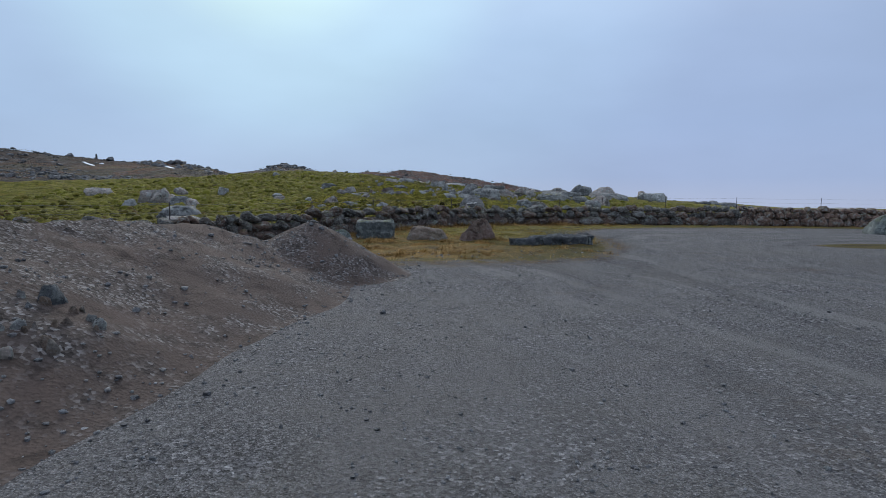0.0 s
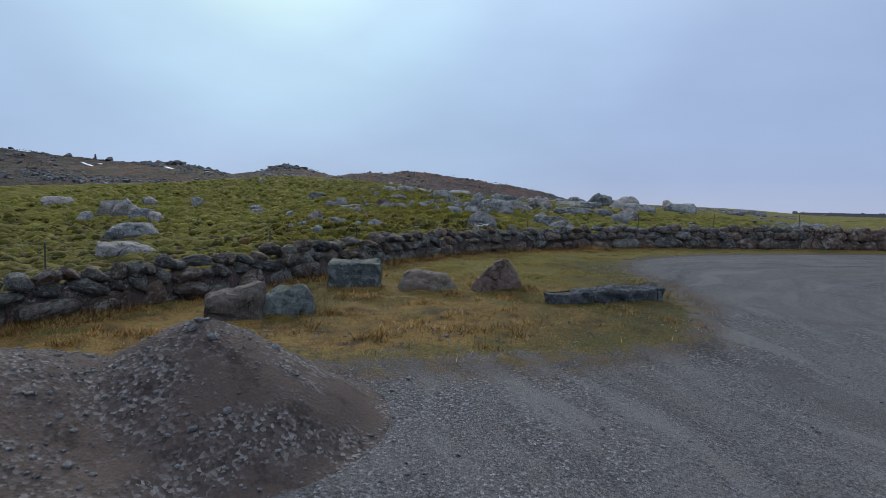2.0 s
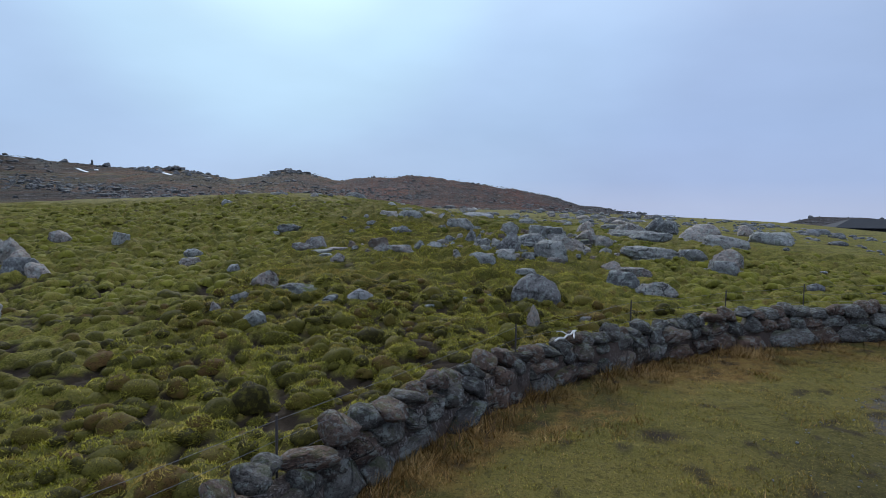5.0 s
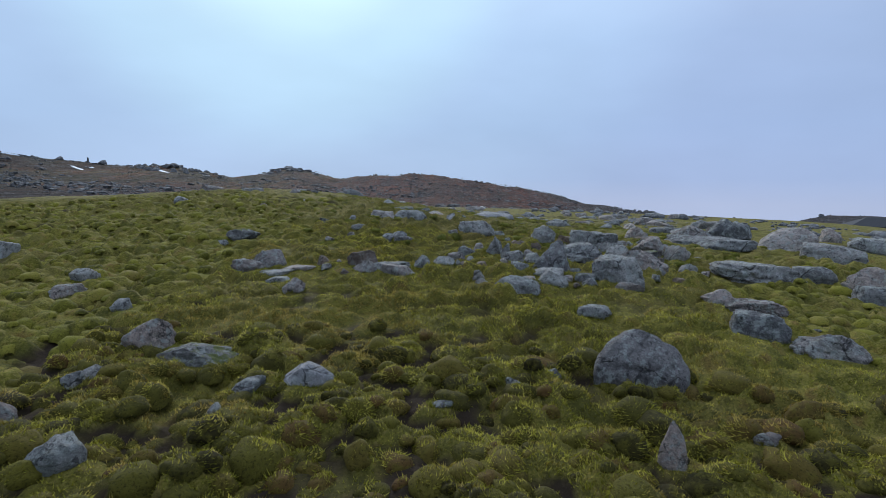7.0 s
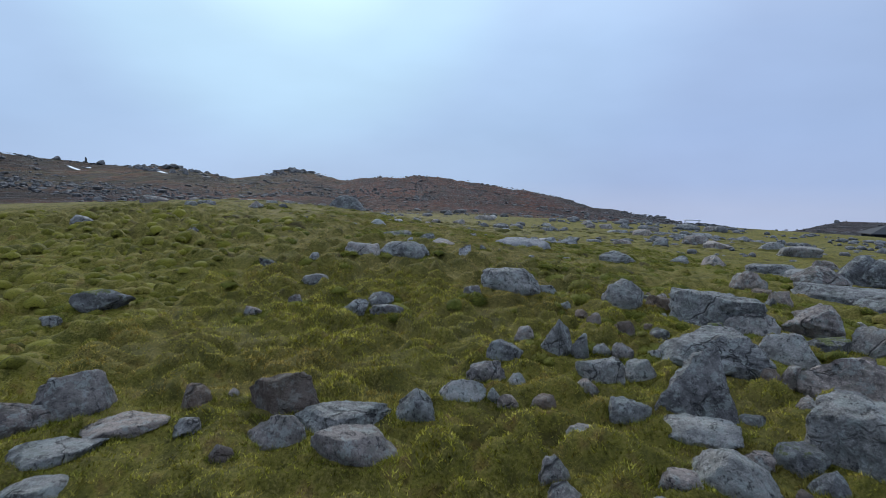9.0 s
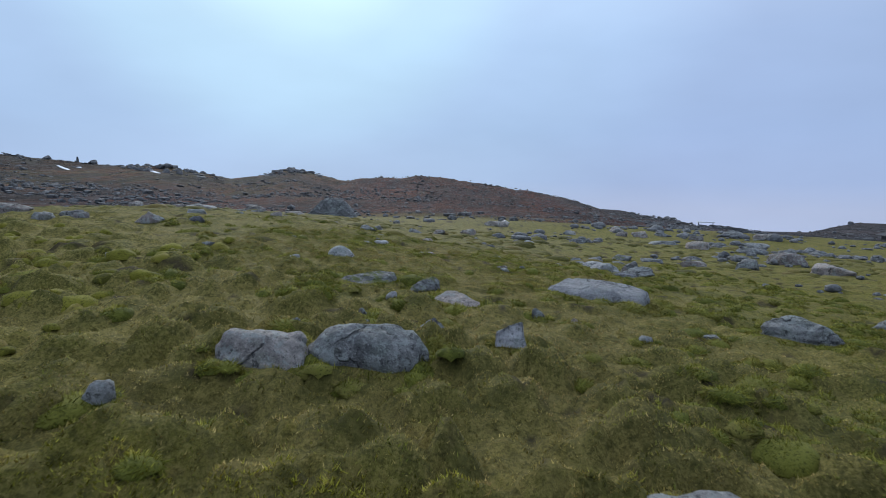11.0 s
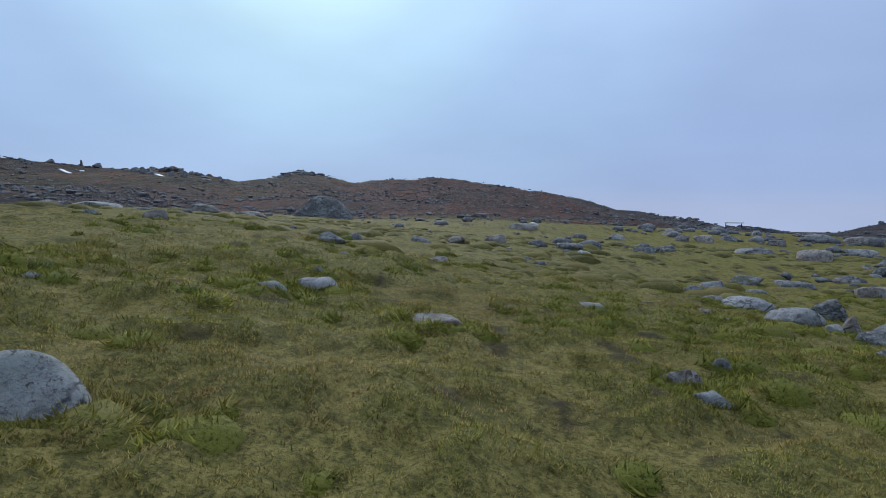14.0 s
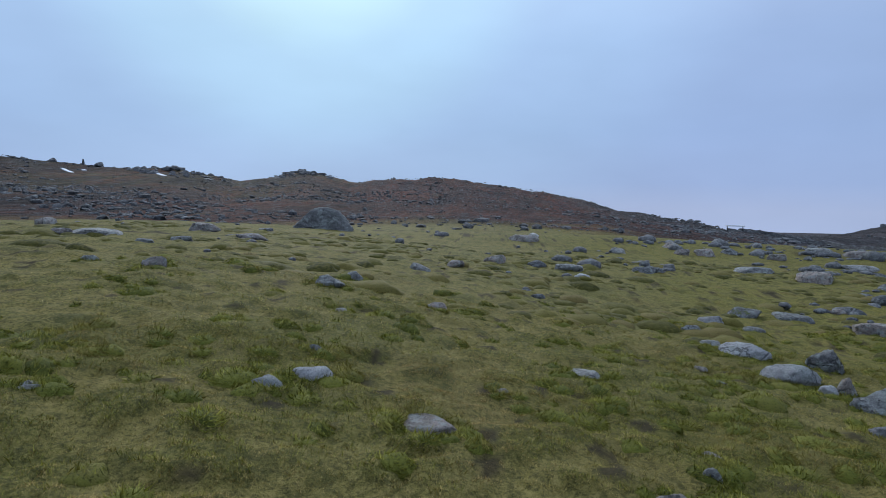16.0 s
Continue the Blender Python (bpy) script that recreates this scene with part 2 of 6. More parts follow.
    k.l(k.math("ADD", bend.outputs["Value"], k.math("MULTIPLY", k.noise(0.07, 3, 0.5), 9.0)), lane.inputs[0])
    k.l(k.math("MULTIPLY", k.noise(0.3, 2, 0.5), 1.2), lane.inputs[1])
    track = k.noise(1.5, 4, 0.6, co=lane.outputs[0])
    worn = k.math("MULTIPLY", k.span(bend.outputs["Value"], 6.5, 9.5), k.span(bend.outputs["Value"], 21.0, 15.0))
    grit = k.mix(k.math("MULTIPLY", worn, k.span(track, 0.50, 0.62, 0.0, 0.6)), grit, k.mix(fine, (0.13, 0.128, 0.125), (0.23, 0.225, 0.22)))
    grit = k.mix(k.math("MULTIPLY", worn, k.span(track, 0.46, 0.36, 0.0, 0.4)), grit, (0.045, 0.045, 0.047))
    grit = k.mix(k.span(k.noise(0.16, 3, 0.6), 0.5, 0.62, 0.0, 0.3), grit, (0.15, 0.145, 0.14))
    thin = k.mix(1.0, grit, (0.60, 0.56, 0.53), "MULTIPLY")
    thin = k.mix(k.span(k.noise(2.4, 6, 0.75), 0.48, 0.60, 0.0, 0.75), thin, k.mix(g25, (0.040, 0.026, 0.012), (0.16, 0.105, 0.045)))
    grit = k.mix(k.span(k.math("ADD", lot, k.math("MULTIPLY", k.math("SUBTRACT", g1, 0.5), 0.5)), 0.70, 1.02), thin, grit)
    grit = k.mix(1.0, grit, (1.16, 1.15, 1.15), "MULTIPLY")
    # heather and scree on the far fells
    f1, f2, f3 = k.noise(0.012, 6, 0.62), k.noise(0.06, 6, 0.7, stretch=(1.0, 0.2, 1.0)), k.noise(0.22, 6, 0.75, stretch=(1.0, 0.15, 1.0))
    f4 = k.noise(0.6, 6, 0.8, stretch=(1.0, 0.15, 1.0))
    fell = k.ramp(f2, ((0.36, (0.018, 0.012, 0.010)), (0.45, (0.062, 0.020, 0.012)), (0.55, (0.108, 0.037, 0.020)), (0.66, (0.070, 0.050, 0.027))))
    place = k.n("ShaderNodeSeparateXYZ")
    k.l(co, place.inputs[0])
    west = k.span(k.math("ADD", place.outputs["X"], k.math("MULTIPLY", f1, 160.0)), 10.0, -70.0)
    fell = k.mix(west, fell, k.ramp(f2, ((0.36, (0.026, 0.024, 0.018)), (0.46, (0.070, 0.064, 0.028)), (0.55, (0.115, 0.056, 0.030)), (0.66, (0.110, 0.098, 0.044)))))
    # grey towards the east: fog over the hills there, put into their colour
    fell = k.mix(k.span(place.outputs["X"], 50.0, 130.0, 0.0, 0.85), fell, (0.052, 0.056, 0.056))
    fell = k.mix(1.0, fell, k.ramp(k.noise(0.022, 5, 0.65, stretch=(1.0, 0.25, 1.0)), ((0.38, (0.5, 0.5, 0.52)), (0.5, (1.0, 0.95, 0.95)), (0.62, (1.45, 1.3, 1.25)))), "MULTIPLY")
    fell = k.mix(k.span(f1, 0.50, 0.60, 0.0, 0.3), fell, (0.045, 0.047, 0.054))
    fell = k.mix(k.span(f3, 0.51, 0.61, 0.0, 0.65), fell, (0.058, 0.057, 0.063))
    fell = k.mix(k.span(f3, 0.47, 0.38, 0.0, 0.8), fell, (0.012, 0.010, 0.010))
    fell = k.mix(k.span(f4, 0.54, 0.61, 0.0, 0.85), fell, (0.125, 0.125, 0.135))
    fell = k.mix(k.span(f4, 0.47, 0.40, 0.0, 0.9), fell, (0.010, 0.009, 0.009))
    clump = k.noise(1.3, 4, 0.65, stretch=(1.0, 0.8, 1.0))
    turf = k.mix(k.span(clump, 0.47, 0.36, 0.0, 0.55), turf, k.mix(c0, (0.024, 0.028, 0.006), (0.062, 0.066, 0.014)))
    turf = k.mix(k.span(clump, 0.55, 0.67, 0.0, 0.40), turf, k.mix(c0, (0.120, 0.105, 0.028), (0.230, 0.185, 0.070)))
    # darkens the ground under dense blades: the shade between them, put into colour
    turf = k.mix(k.math("MULTIPLY", k.attr("blade_shade"), 0.22), turf, k.mix(c0, (0.020, 0.015, 0.005), (0.062, 0.048, 0.014)))
    col = k.mix(verge, turf, straw)
    # bare soil and peat, with the shade of the hollows put into this colour
    col = k.mix(soil_and_shade, col, k.mix(c0, (0.010, 0.008, 0.006), (0.045, 0.031, 0.020)))
    fell = k.mix(1.0, fell, (0.92, 0.90, 0.92), "MULTIPLY")
    col = k.mix(far, col, fell)
    col = k.mix(k.span(k.math("ADD", lot, k.math("MULTIPLY", k.math("SUBTRACT", k.noise(1.6, 7, 0.75), 0.5), 1.7)), 0.38, 0.62), col, grit)
    hh = k.mix(lot, k.mix(0.5, fine, c0), k.mix(0.5, k.cells(42.0), k.cells(95.0)))
    nrm = k.bump(hh, 1.0, 0.04)
    nrm = k.bump(k.math("MULTIPLY", far, k.noise(0.35, 7, 0.75)), 1.0, 3.0, nrm)
    return k.done(col, nrm)


def pile_material():
    k = Nodes("pit_gravel", 0.95, 0.15)
    s = k.n("ShaderNodeSeparateColor")
    k.l(k.cells(30.0, "Color"), s.inputs[0])
    grit = k.ramp(s.outputs[0], ((0.0, (0.036, 0.030, 0.027)), (0.7, (0.105, 0.087, 0.079)), (1.0, (0.26, 0.245, 0.235))))
    fine = k.mix(k.noise(40, 5, 0.7), (0.040, 0.030, 0.026), (0.130, 0.098, 0.083))
    c = k.mix(k.span(k.noise(1.3, 5, 0.6), 0.4, 0.6), fine, grit)
    c = k.mix(k.span(k.noise(0.7, 3, 0.6), 0.5, 0.65, 0.0, 0.6), c, k.mix(k.noise(25, 4, 0.7), (0.060, 0.042, 0.035), (0.130, 0.095, 0.080)))
    c = k.mix(k.span(k.noise(2.6, 6, 0.7, stretch=(1.0, 1.0, 0.4)), 0.54, 0.64, 0.0, 0.6), c, (0.030, 0.022, 0.018))
    return k.done(c, k.bump(k.mix(0.5, k.cells(30.0), k.noise(60, 4, 0.7)), 1.0, 0.03))


def blade_material(name, stops, old):
    """Thin blades: part of the light that falls on one side shines through to the other."""
    k = Nodes(name, 0.8, 0.2)
    patch = k.span(k.noise(1.1, 4, 0.65), 0.34, 0.66)
    c = k.ramp(k.math("ADD", k.math("MULTIPLY", k.island(), 0.55), k.math("MULTIPLY", patch, 0.45)), stops)
    c = k.mix(k.span(k.noise(0.42, 4, 0.6), 0.50, 0.62, 0.0, 0.6), c, old)
    c = k.mix(k.span(k.noise(3.2, 3, 0.6), 0.56, 0.68, 0.0, 0.6), c, tuple(v * 0.75 for v in old))
    k.done(c)
    thin, both = k.n("ShaderNodeBsdfTranslucent"), k.n("ShaderNodeMixShader")
    both.inputs[0].default_value = 0.3
    k.l(c, thin.inputs["Color"])
    k.l(k.b.outputs[0], both.inputs[1])
    k.l(thin.outputs[0], both.inputs[2])
    k.l(both.outputs[0], k.t.nodes["Material Output"].inputs["Surface"])
    return k.m


def plain_material(name, a, b, scale=20.0, rough=0.7, metal=0.0):
    k = Nodes(name, rough, 0.4)
    k.b.inputs["Metallic"].default_value = metal
    f = k.noise(scale, 4, 0.65)
    return k.done(k.mix(f, a, b), k.bump(f, 0.25, 0.004))


def cushion_material(name, dark, mid, light, old):
    k = Nodes(name, 0.9, 0.15)
    r = k.island()
    c = k.ramp(r, ((0.0, dark), (0.35, mid), (0.7, light), (1.0, old)))
    n = k.noise(9.0, 4, 0.6)
    c = k.mix(k.span(n, 0.45, 0.62, 0.0, 0.6), c, light)
    f = k.noise(32.0, 4, 0.7)
    c = k.mix(k.span(f, 0.5, 0.33, 0.0, 0.8), c, tuple(v * 0.3 for v in dark))
    return k.done(c, k.bump(k.mix(0.5, f, n), 1.0, 0.04))


GROUND = ground_material()
# kept dark: the moss's shadowy inside, among its blades, is put into this colour
CUSHION = cushion_material("moss_cushion", (0.022, 0.018, 0.004), (0.052, 0.047, 0.008), (0.092, 0.082, 0.012), (0.085, 0.046, 0.015))
CUSHION_GREEN = cushion_material("green_moss_cushion", (0.052, 0.050, 0.008), (0.112, 0.108, 0.014), (0.178, 0.168, 0.023), (0.160, 0.124, 0.034))
TUSSOCK_PALE = cushion_material("pale_tussock", (0.044, 0.044, 0.010), (0.088, 0.082, 0.018), (0.140, 0.122, 0.031), (0.145, 0.112, 0.038))
TUSSOCK = cushion_material("green_tussock", (0.058, 0.066, 0.010), (0.095, 0.104, 0.015), (0.140, 0.142, 0.024), (0.135, 0.116, 0.032))
ROCK = rock_material("grey_lichen_rock", (0.095, 0.098, 0.100), (0.205, 0.212, 0.210), (0.35, 0.355, 0.345), 0.6, brown=0.35)
ROCK_PALE = rock_material("pale_granite", (0.20, 0.205, 0.215), (0.31, 0.315, 0.325), (0.43, 0.435, 0.44), 0.3)
ROCK_WALL = rock_material("weathered_wall_stone", (0.040, 0.036, 0.034), (0.100, 0.092, 0.085), (0.205, 0.198, 0.19), 0.5, moss=0.35, brown=0.75)
ROCK_RED = rock_material("reddish_boulder", (0.150, 0.098, 0.076), (0.235, 0.162, 0.132), (0.32, 0.240, 0.205), 0.12)
ROCK_GREEN = rock_material("green_lichened_boulder", (0.070, 0.080, 0.078), (0.135, 0.155, 0.15), (0.23, 0.26, 0.25), 0.45, moss=0.6)
ROCK_DARK = rock_material("dark_slate", (0.026, 0.029, 0.033), (0.060, 0.066, 0.073), (0.12, 0.128, 0.14), 0.25)
FELL_ROCK = rock_material("fell_rock", (0.045, 0.046, 0.050), (0.105, 0.107, 0.112), (0.19, 0.193, 0.20), 0.2, per="island", grain=0.3)
SCREE = rock_material("scree", (0.07, 0.072, 0.078), (0.13, 0.133, 0.14), (0.21, 0.212, 0.22), 0.4, per="island")
PEBBLE = rock_material("pebble", (0.08, 0.082, 0.086), (0.16, 0.163, 0.17), (0.27, 0.275, 0.285), 0.2, per="island", grain=3.0)
ROCK_BIG = rock_material("great_outcrop", (0.11, 0.115, 0.112), (0.20, 0.208, 0.203), (0.31, 0.318, 0.31), 0.5, grain=0.35)
PILE = pile_material()

# ---- the lie of the land ----
def lattice(ix, iy, seed):
    """Repeatable random numbers from 0 to 1 on a lattice."""
    h = (ix.astype(np.int64) * 374761393 + iy.astype(np.int64) * 668265263 + seed * 974711) & 0x7FFFFFFF
    h = ((h ^ (h >> 13)) * 1274126177) & 0x7FFFFFFF
    h = ((h ^ (h >> 16)) * 668265263) & 0x7FFFFFFF
    return ((h ^ (h >> 15)) & 0xFFFFF) / 1048576.0


def soft(x, y, seed=0):
    """Smooth value noise, -1 to 1."""
    ix, iy = np.floor(x), np.floor(y)
    u, v = x - ix, y - iy
    u, v = u * u * (3 - 2 * u), v * v * (3 - 2 * v)
    a, b = lattice(ix, iy, seed), lattice(ix + 1, iy, seed)
    c, d = lattice(ix, iy + 1, seed), lattice(ix + 1, iy + 1, seed)
    return 2 * ((a * (1 - u) + b * u) * (1 - v) + (c * (1 - u) + d * u) * v) - 1


def rough(x, y, seed=0, octaves=4):
    z = 0.0
    for k in range(octaves):
        z = z + soft(x * 2 ** k, y * 2 ** k, seed + 17 * k) * 0.5 ** k
    return z


def cushions(x, y, size, seed=0, least=0.36, most=0.64):
    """Rounded moss cushions, 0 between them to 1 on top."""
    x, y = x / size, y / size
    ix, iy = np.floor(x), np.floor(y)
    top = np.zeros_like(x)
    for dx in (-1, 0, 1):
        for dy in (-1, 0, 1):
            cx, cy = ix + dx, iy + dy
            px, py = cx + lattice(cx, cy, seed), cy + lattice(cx, cy, seed + 1)
            r = least + (most - least) * lattice(cx, cy, seed + 2)
            h = (0.55 + 0.45 * lattice(cx, cy, seed + 3)) * r / most
            q = 1 - ((x - px) ** 2 + (y - py) ** 2) / (r * r)
            top = np.maximum(top, h * np.clip(q, 0, 1) ** 0.7)
    return top


def ease(a, b, v):
    t = np.clip((v - a) / (b - a), 0, 1)
    return t * t * (3 - 2 * t)


def side(points, x, y):
    """Distance to a line of points; positive to the left of its way."""
    best, sign = np.full(np.shape(x), 1e9), np.ones(np.shape(x))
    for (ax, ay), (bx, by) in zip(points, points[1:]):
        ex, ey = bx - ax, by - ay
        t = np.clip(((x - ax) * ex + (y - ay) * ey) / (ex * ex + ey * ey), 0, 1)
        d = np.hypot(x - ax - t * ex, y - ay - t * ey)
        s = np.where(ex * (y - ay) - ey * (x - ax) >= 0, 1.0, -1.0)
        sign = np.where(d < best, s, sign)
        best = np.minimum(best, d)
    return best * sign


WALL = [(-40, -17), (-18, 5.6), (-9.3, 14.6), (-7.7, 16.3), (-6.35, 18.4), (-5.1, 20.5), (-4.1, 22.2), (-2.95, 24.5), (-1.3, 27.5), (0.3, 29.6), (2.0, 31.2), (3.8, 32.6), (5.8, 33.8), (9.3, 35.0), (13, 35.4), (17, 35.5), (26, 35.3), (36, 35.0), (90, 29)]
GRAVEL_EDGE = [(-30, 4), (-8, 12.6), (-3.1, 14.7), (-1, 15.6), (1.5, 15.9), (3.8, 16.4), (5.2, 19.1), (5.5, 22), (5.3, 25.2), (5.7, 27.2), (7.2, 29.8), (9, 31.2), (12, 32.5), (18, 33.6), (30, 33.4), (90, 27)]
# broad swells of the moor, every 12 m from (-42, -6)
MOUNDS = [
    [0.07, 0.11, 0.03, 0.05, 0.12, 0.09, 0.09, 0.04],
    [-0.15, -0.12, 0.02, -0.10, -0.13, -0.14, -0.07, -0.01],
    [-0.16, 0.17, -0.01, 0.07, 0.08, 0.12, -0.09, -0.19],
    [-0.27, -0.16, -0.95, 0.09, -0.66, -0.14, 0.14, -0.43],
    [-0.14, -0.27, -0.48, 0.96, -0.07, -0.36, 0.04, -0.50],
    [0.22, 0.06, 0.11, -0.00, 0.03, 0.20, -0.27, -0.50],
    [0.38, -0.11, 1.07, 0.92, -0.13, 0.42, -0.22, -0.28],
    [0.41, -0.07, 0.83, 0.28, -0.80, 0.22, -0.21, -0.26],
    [0.39, 0.35, 0.56, 0.14, -0.40, 0.08, -0.31, -0.50],
    [0.23, 0.29, 0.11, 0.05, -0.01, 0.06, -0.29, -0.64],
    [0.08, 0.25, 0.11, -0.35, -0.64, -0.66, -0.74, -0.72],
]
# the skyline round (-2, 37): bearing in degrees, rise per metre, distance
SKYLINE = [(-180, 0.0, 500), (-80, 0.03, 420), (-50, 0.062, 400), (-37.6, 0.060, 430), (-34.1, 0.0505, 440), (-30, 0.0475, 440), (-25.8, 0.0478, 430), (-22.6, 0.040, 450),
           (-20.7, 0.035, 500), (-17.8, 0.049, 560), (-15.7, 0.0572, 575), (-14, 0.0525, 580), (-11.2, 0.0405, 600), (-6.5, 0.0435, 620), (-1.9, 0.0475, 640),
           (2.1, 0.0385, 650), (6.3, 0.0310, 650), (8.5, 0.0235, 650), (12.1, 0.0045, 600), (17.1, -0.0064, 450), (21.8, -0.0213, 330), (26.7, -0.0256, 420),
           (28.7, -0.0245, 520), (31.8, -0.0070, 560), (35, -0.0060, 560), (60, -0.02, 500), (180, 0.0, 500)]


def moor(x, y):
    ex = [np.exp(-(x + 42 - 12 * i) ** 2 / 242.0) for i in range(8)]
    z = 3.0 + 0.03 * y
    for j, row in enumerate(MOUNDS):
        z = z + np.exp(-(y + 6 - 12 * j) ** 2 / 242.0) * sum(h * e for h, e in zip(row, ex))
    return z - 1.0 * ease(0.42, 0.58, x / np.maximum(y, 10)) * ease(36, 44, y) * ease(120, 95, y)


def fells(x, y):
    dx, dy = x + 2, y - 37
    r = np.hypot(dx, dy) + 1e-6
    b = np.degrees(np.arctan2(dx, dy))
    table = np.array(SKYLINE)
    s, far = np.interp(b, table[:, 0], table[:, 1]), np.interp(b, table[:, 0], table[:, 2])
    start, bend = np.interp(b, (10, 20, 28), (-0.022, -0.032, -0.045)), np.interp(b, (10, 24), (0.85, 1.8))
    t = np.clip((r - 95) / (far - 95), 0, 1)
    e = start + (s - start) * t ** bend
    z = 7.73 + (e - 0.005) * np.minimum(r, far) - 0.07 * np.maximum(r - far, 0)
    z = z + rough(x / 13, y / 13, 8, 3) * 0.9 * ease(220, 400, r) + rough(x / 60, y / 60, 5, 4) * 0.0035 * r * ease(90, 200, r) * ease(0, 0.2, 1.02 - r / far + 0.15)
    return np.maximum(z, -90)


def level(x, y):
    """The lot's trodden gravel."""
    return 2.93 + 0.006 * y + 0.004 * np.clip(x, -20, 30) + 0.015 * rough(x / 3, y / 3, 3, 3) + 0.12 * np.exp(-((x - 1) ** 2 + (y - 26) ** 2) / 50)


def mossy(x, y):
    """How thickly moss cushions grow, 0 to 1: crowded near the wall, thinning out up the slope."""
    swell = 0.5 + 0.5 * soft(x / 3.6, y / 3.6, 31)
    return ease(63, 49, y + 0.5 * x) * ease(0.05, 0.5, swell + 0.25 * ease(46, 36, y)) * ease(0.5, 1.6, side(WALL, x, y))


def tussocky(x, y):
    """Where green tussocks stand in the short turf."""
    patch = 0.5 + 0.5 * soft(x / 1.7, y / 1.7, 72) + 0.25 * ease(-5, 5, x)
    return ease(0.55, 0.85, patch) * ease(47, 60, y + 0.5 * x)


def hummocks(x, y):
    """Irregular hummocks run together, 0 in the gaps to 1 on top."""
    u = x + 0.24 * soft(x / 0.7, y / 0.7, 51) + 0.09 * soft(x / 0.23, y / 0.23, 53)
    v = y + 0.24 * soft(x / 0.7, y / 0.7, 52) + 0.09 * soft(x / 0.23, y / 0.23, 54)
    return np.clip(1.15 * cushions(u * 0.8, v, 0.74, 44, 0.36, 0.66) + 0.50 * cushions(u, v, 0.34, 45, 0.40, 0.66) - 0.10, 0, 1.25)


def boldness(x, y):
    """Height of the hummocks in metres: tall on the wet ground by the wall, low up the slope."""
    patch = 0.5 + 0.5 * soft(x / 2.6, y / 2.6, 31)
    return np.interp(y + 0.35 * x, (26, 33, 36, 39, 47, 56, 62, 66), (0.36, 0.42, 0.42, 0.40, 0.46, 0.42, 0.19, 0.12)) * (0.6 + 0.6 * patch)


NEAR_X, NEAR_Y = -26.0, 28.0
NEAR = np.zeros((560, 400))   # 1 close by a stone, every 0.1 m


def by_stone(x, y):
    i, j = ((x - NEAR_X) * 10).astype(int), ((y - NEAR_Y) * 10).astype(int)
    inside = (i >= 0) & (j >= 0) & (i < NEAR.shape[1]) & (j < NEAR.shape[0])
    return np.where(inside, NEAR[np.clip(j, 0, NEAR.shape[0] - 1), np.clip(i, 0, NEAR.shape[1] - 1)], 0.0)


def lie(x, y, fine=True):
    """Height of the ground."""
    x, y = np.asarray(x, float), np.asarray(y, float)
    w = side(WALL, x, y)
    near = ease(66, 40, np.abs(x + 2)) * ease(138, 108, y)
    meadow = moor(np.clip(x, -66, 66), np.clip(y, -14, 140))
    if fine:
        bold = ease(0.5, 2.0, w) * near * (1 - 0.9 * by_stone(x, y))
        meadow = meadow + bold * (boldness(x, y) * (hummocks(x, y) - 0.40) + 0.05 * rough(x / 1.7, y / 1.7, 12, 3) + 0.10 * tussocky(x, y) * cushions(x, y, 0.8, 43) + 0.02 * rough(x / 0.3, y / 0.3, 14, 2))
    d = np.minimum(ease(110, 150, y) + ease(40, 75, np.abs(x + 2)) * ease(20, 60, y), 1)
    land = meadow * (1 - d) + fells(x, y) * d
    lot = level(x, y) * ease(150, 70, np.hypot(x, y)) + 3.0 * (1 - ease(150, 70, np.hypot(x, y)))
    if fine:
        verge = ease(-0.3, 1.0, side(GRAVEL_EDGE, x, y))
        lot = lot + verge * (0.05 * cushions(x, y, 0.45, 60) + 0.03 * rough(x / 0.8, y / 0.8, 61, 2))
    s = ease(-0.1, 0.45, w)
    return lot * (1 - s) + land * s


def spaced(lo, hi, step, end_lo, end_hi, growth=1.05):
    """Even steps from lo to hi, then ever longer ones out to the ends."""
    v = list(np.arange(lo, hi + step / 2, step))
    s, p = step, v[-1]
    while p < end_hi:
        s *= growth
        p += s
        v.append(p)
    s, p = step, v[0]
    while p > end_lo:
        s *= growth
        p -= s
        v.insert(0, p)
    return np.array(v)


def sheet(name, xs, ys, height, material, attributes=()):
    X, Y = np.meshgrid(xs, ys)
    Z = height(X, Y)
    nx, ny = len(xs), len(ys)
    i = (np.arange(ny - 1)[:, None] * nx + np.arange(nx - 1)).ravel()
    faces = np.stack([i, i + 1, i + nx + 1, i + nx], 1)
    me = mesh_from(name, np.stack([X, Y, Z], 2).reshape(-1, 3), faces, True)
    for key, f in attributes:
        me.attributes.new(key, "FLOAT", "POINT").data.foreach_set("value", f(X, Y).ravel().astype(np.float32))
    me.materials.append(material)
    return me


def mesh_from(name, verts, faces, smooth=True):
    """A mesh from arrays; all faces have the same number of corners."""
    me = bpy.data.meshes.new(name)
    verts, faces = np.asarray(verts, np.float32), np.asarray(faces, np.int32)
    n, k = faces.shape
    me.vertices.add(len(verts))
    me.vertices.foreach_set("co", verts.ravel())
    me.loops.add(n * k)
    me.loops.foreach_set("vertex_index", faces.ravel())
    me.polygons.add(n)
    me.polygons.foreach_set("loop_start", np.arange(0, n * k, k, dtype=np.int32))
    me.polygons.foreach_set("loop_total", np.full(n, k, np.int32))
    me.polygons.foreach_set("use_smooth", np.full(n, smooth))
    me.update(calc_edges=True)
    return me


def is_lot(x, y):
    e = side(GRAVEL_EDGE, x, y)
    island = np.hypot((x - 15.6) / 2.6, (y - 20.6) / 1.2)
    return ease(1.1, np.interp(x, (2.0, 5.5), (-3.1, -1.4)), e) * ease(0.75, 1.15, island)


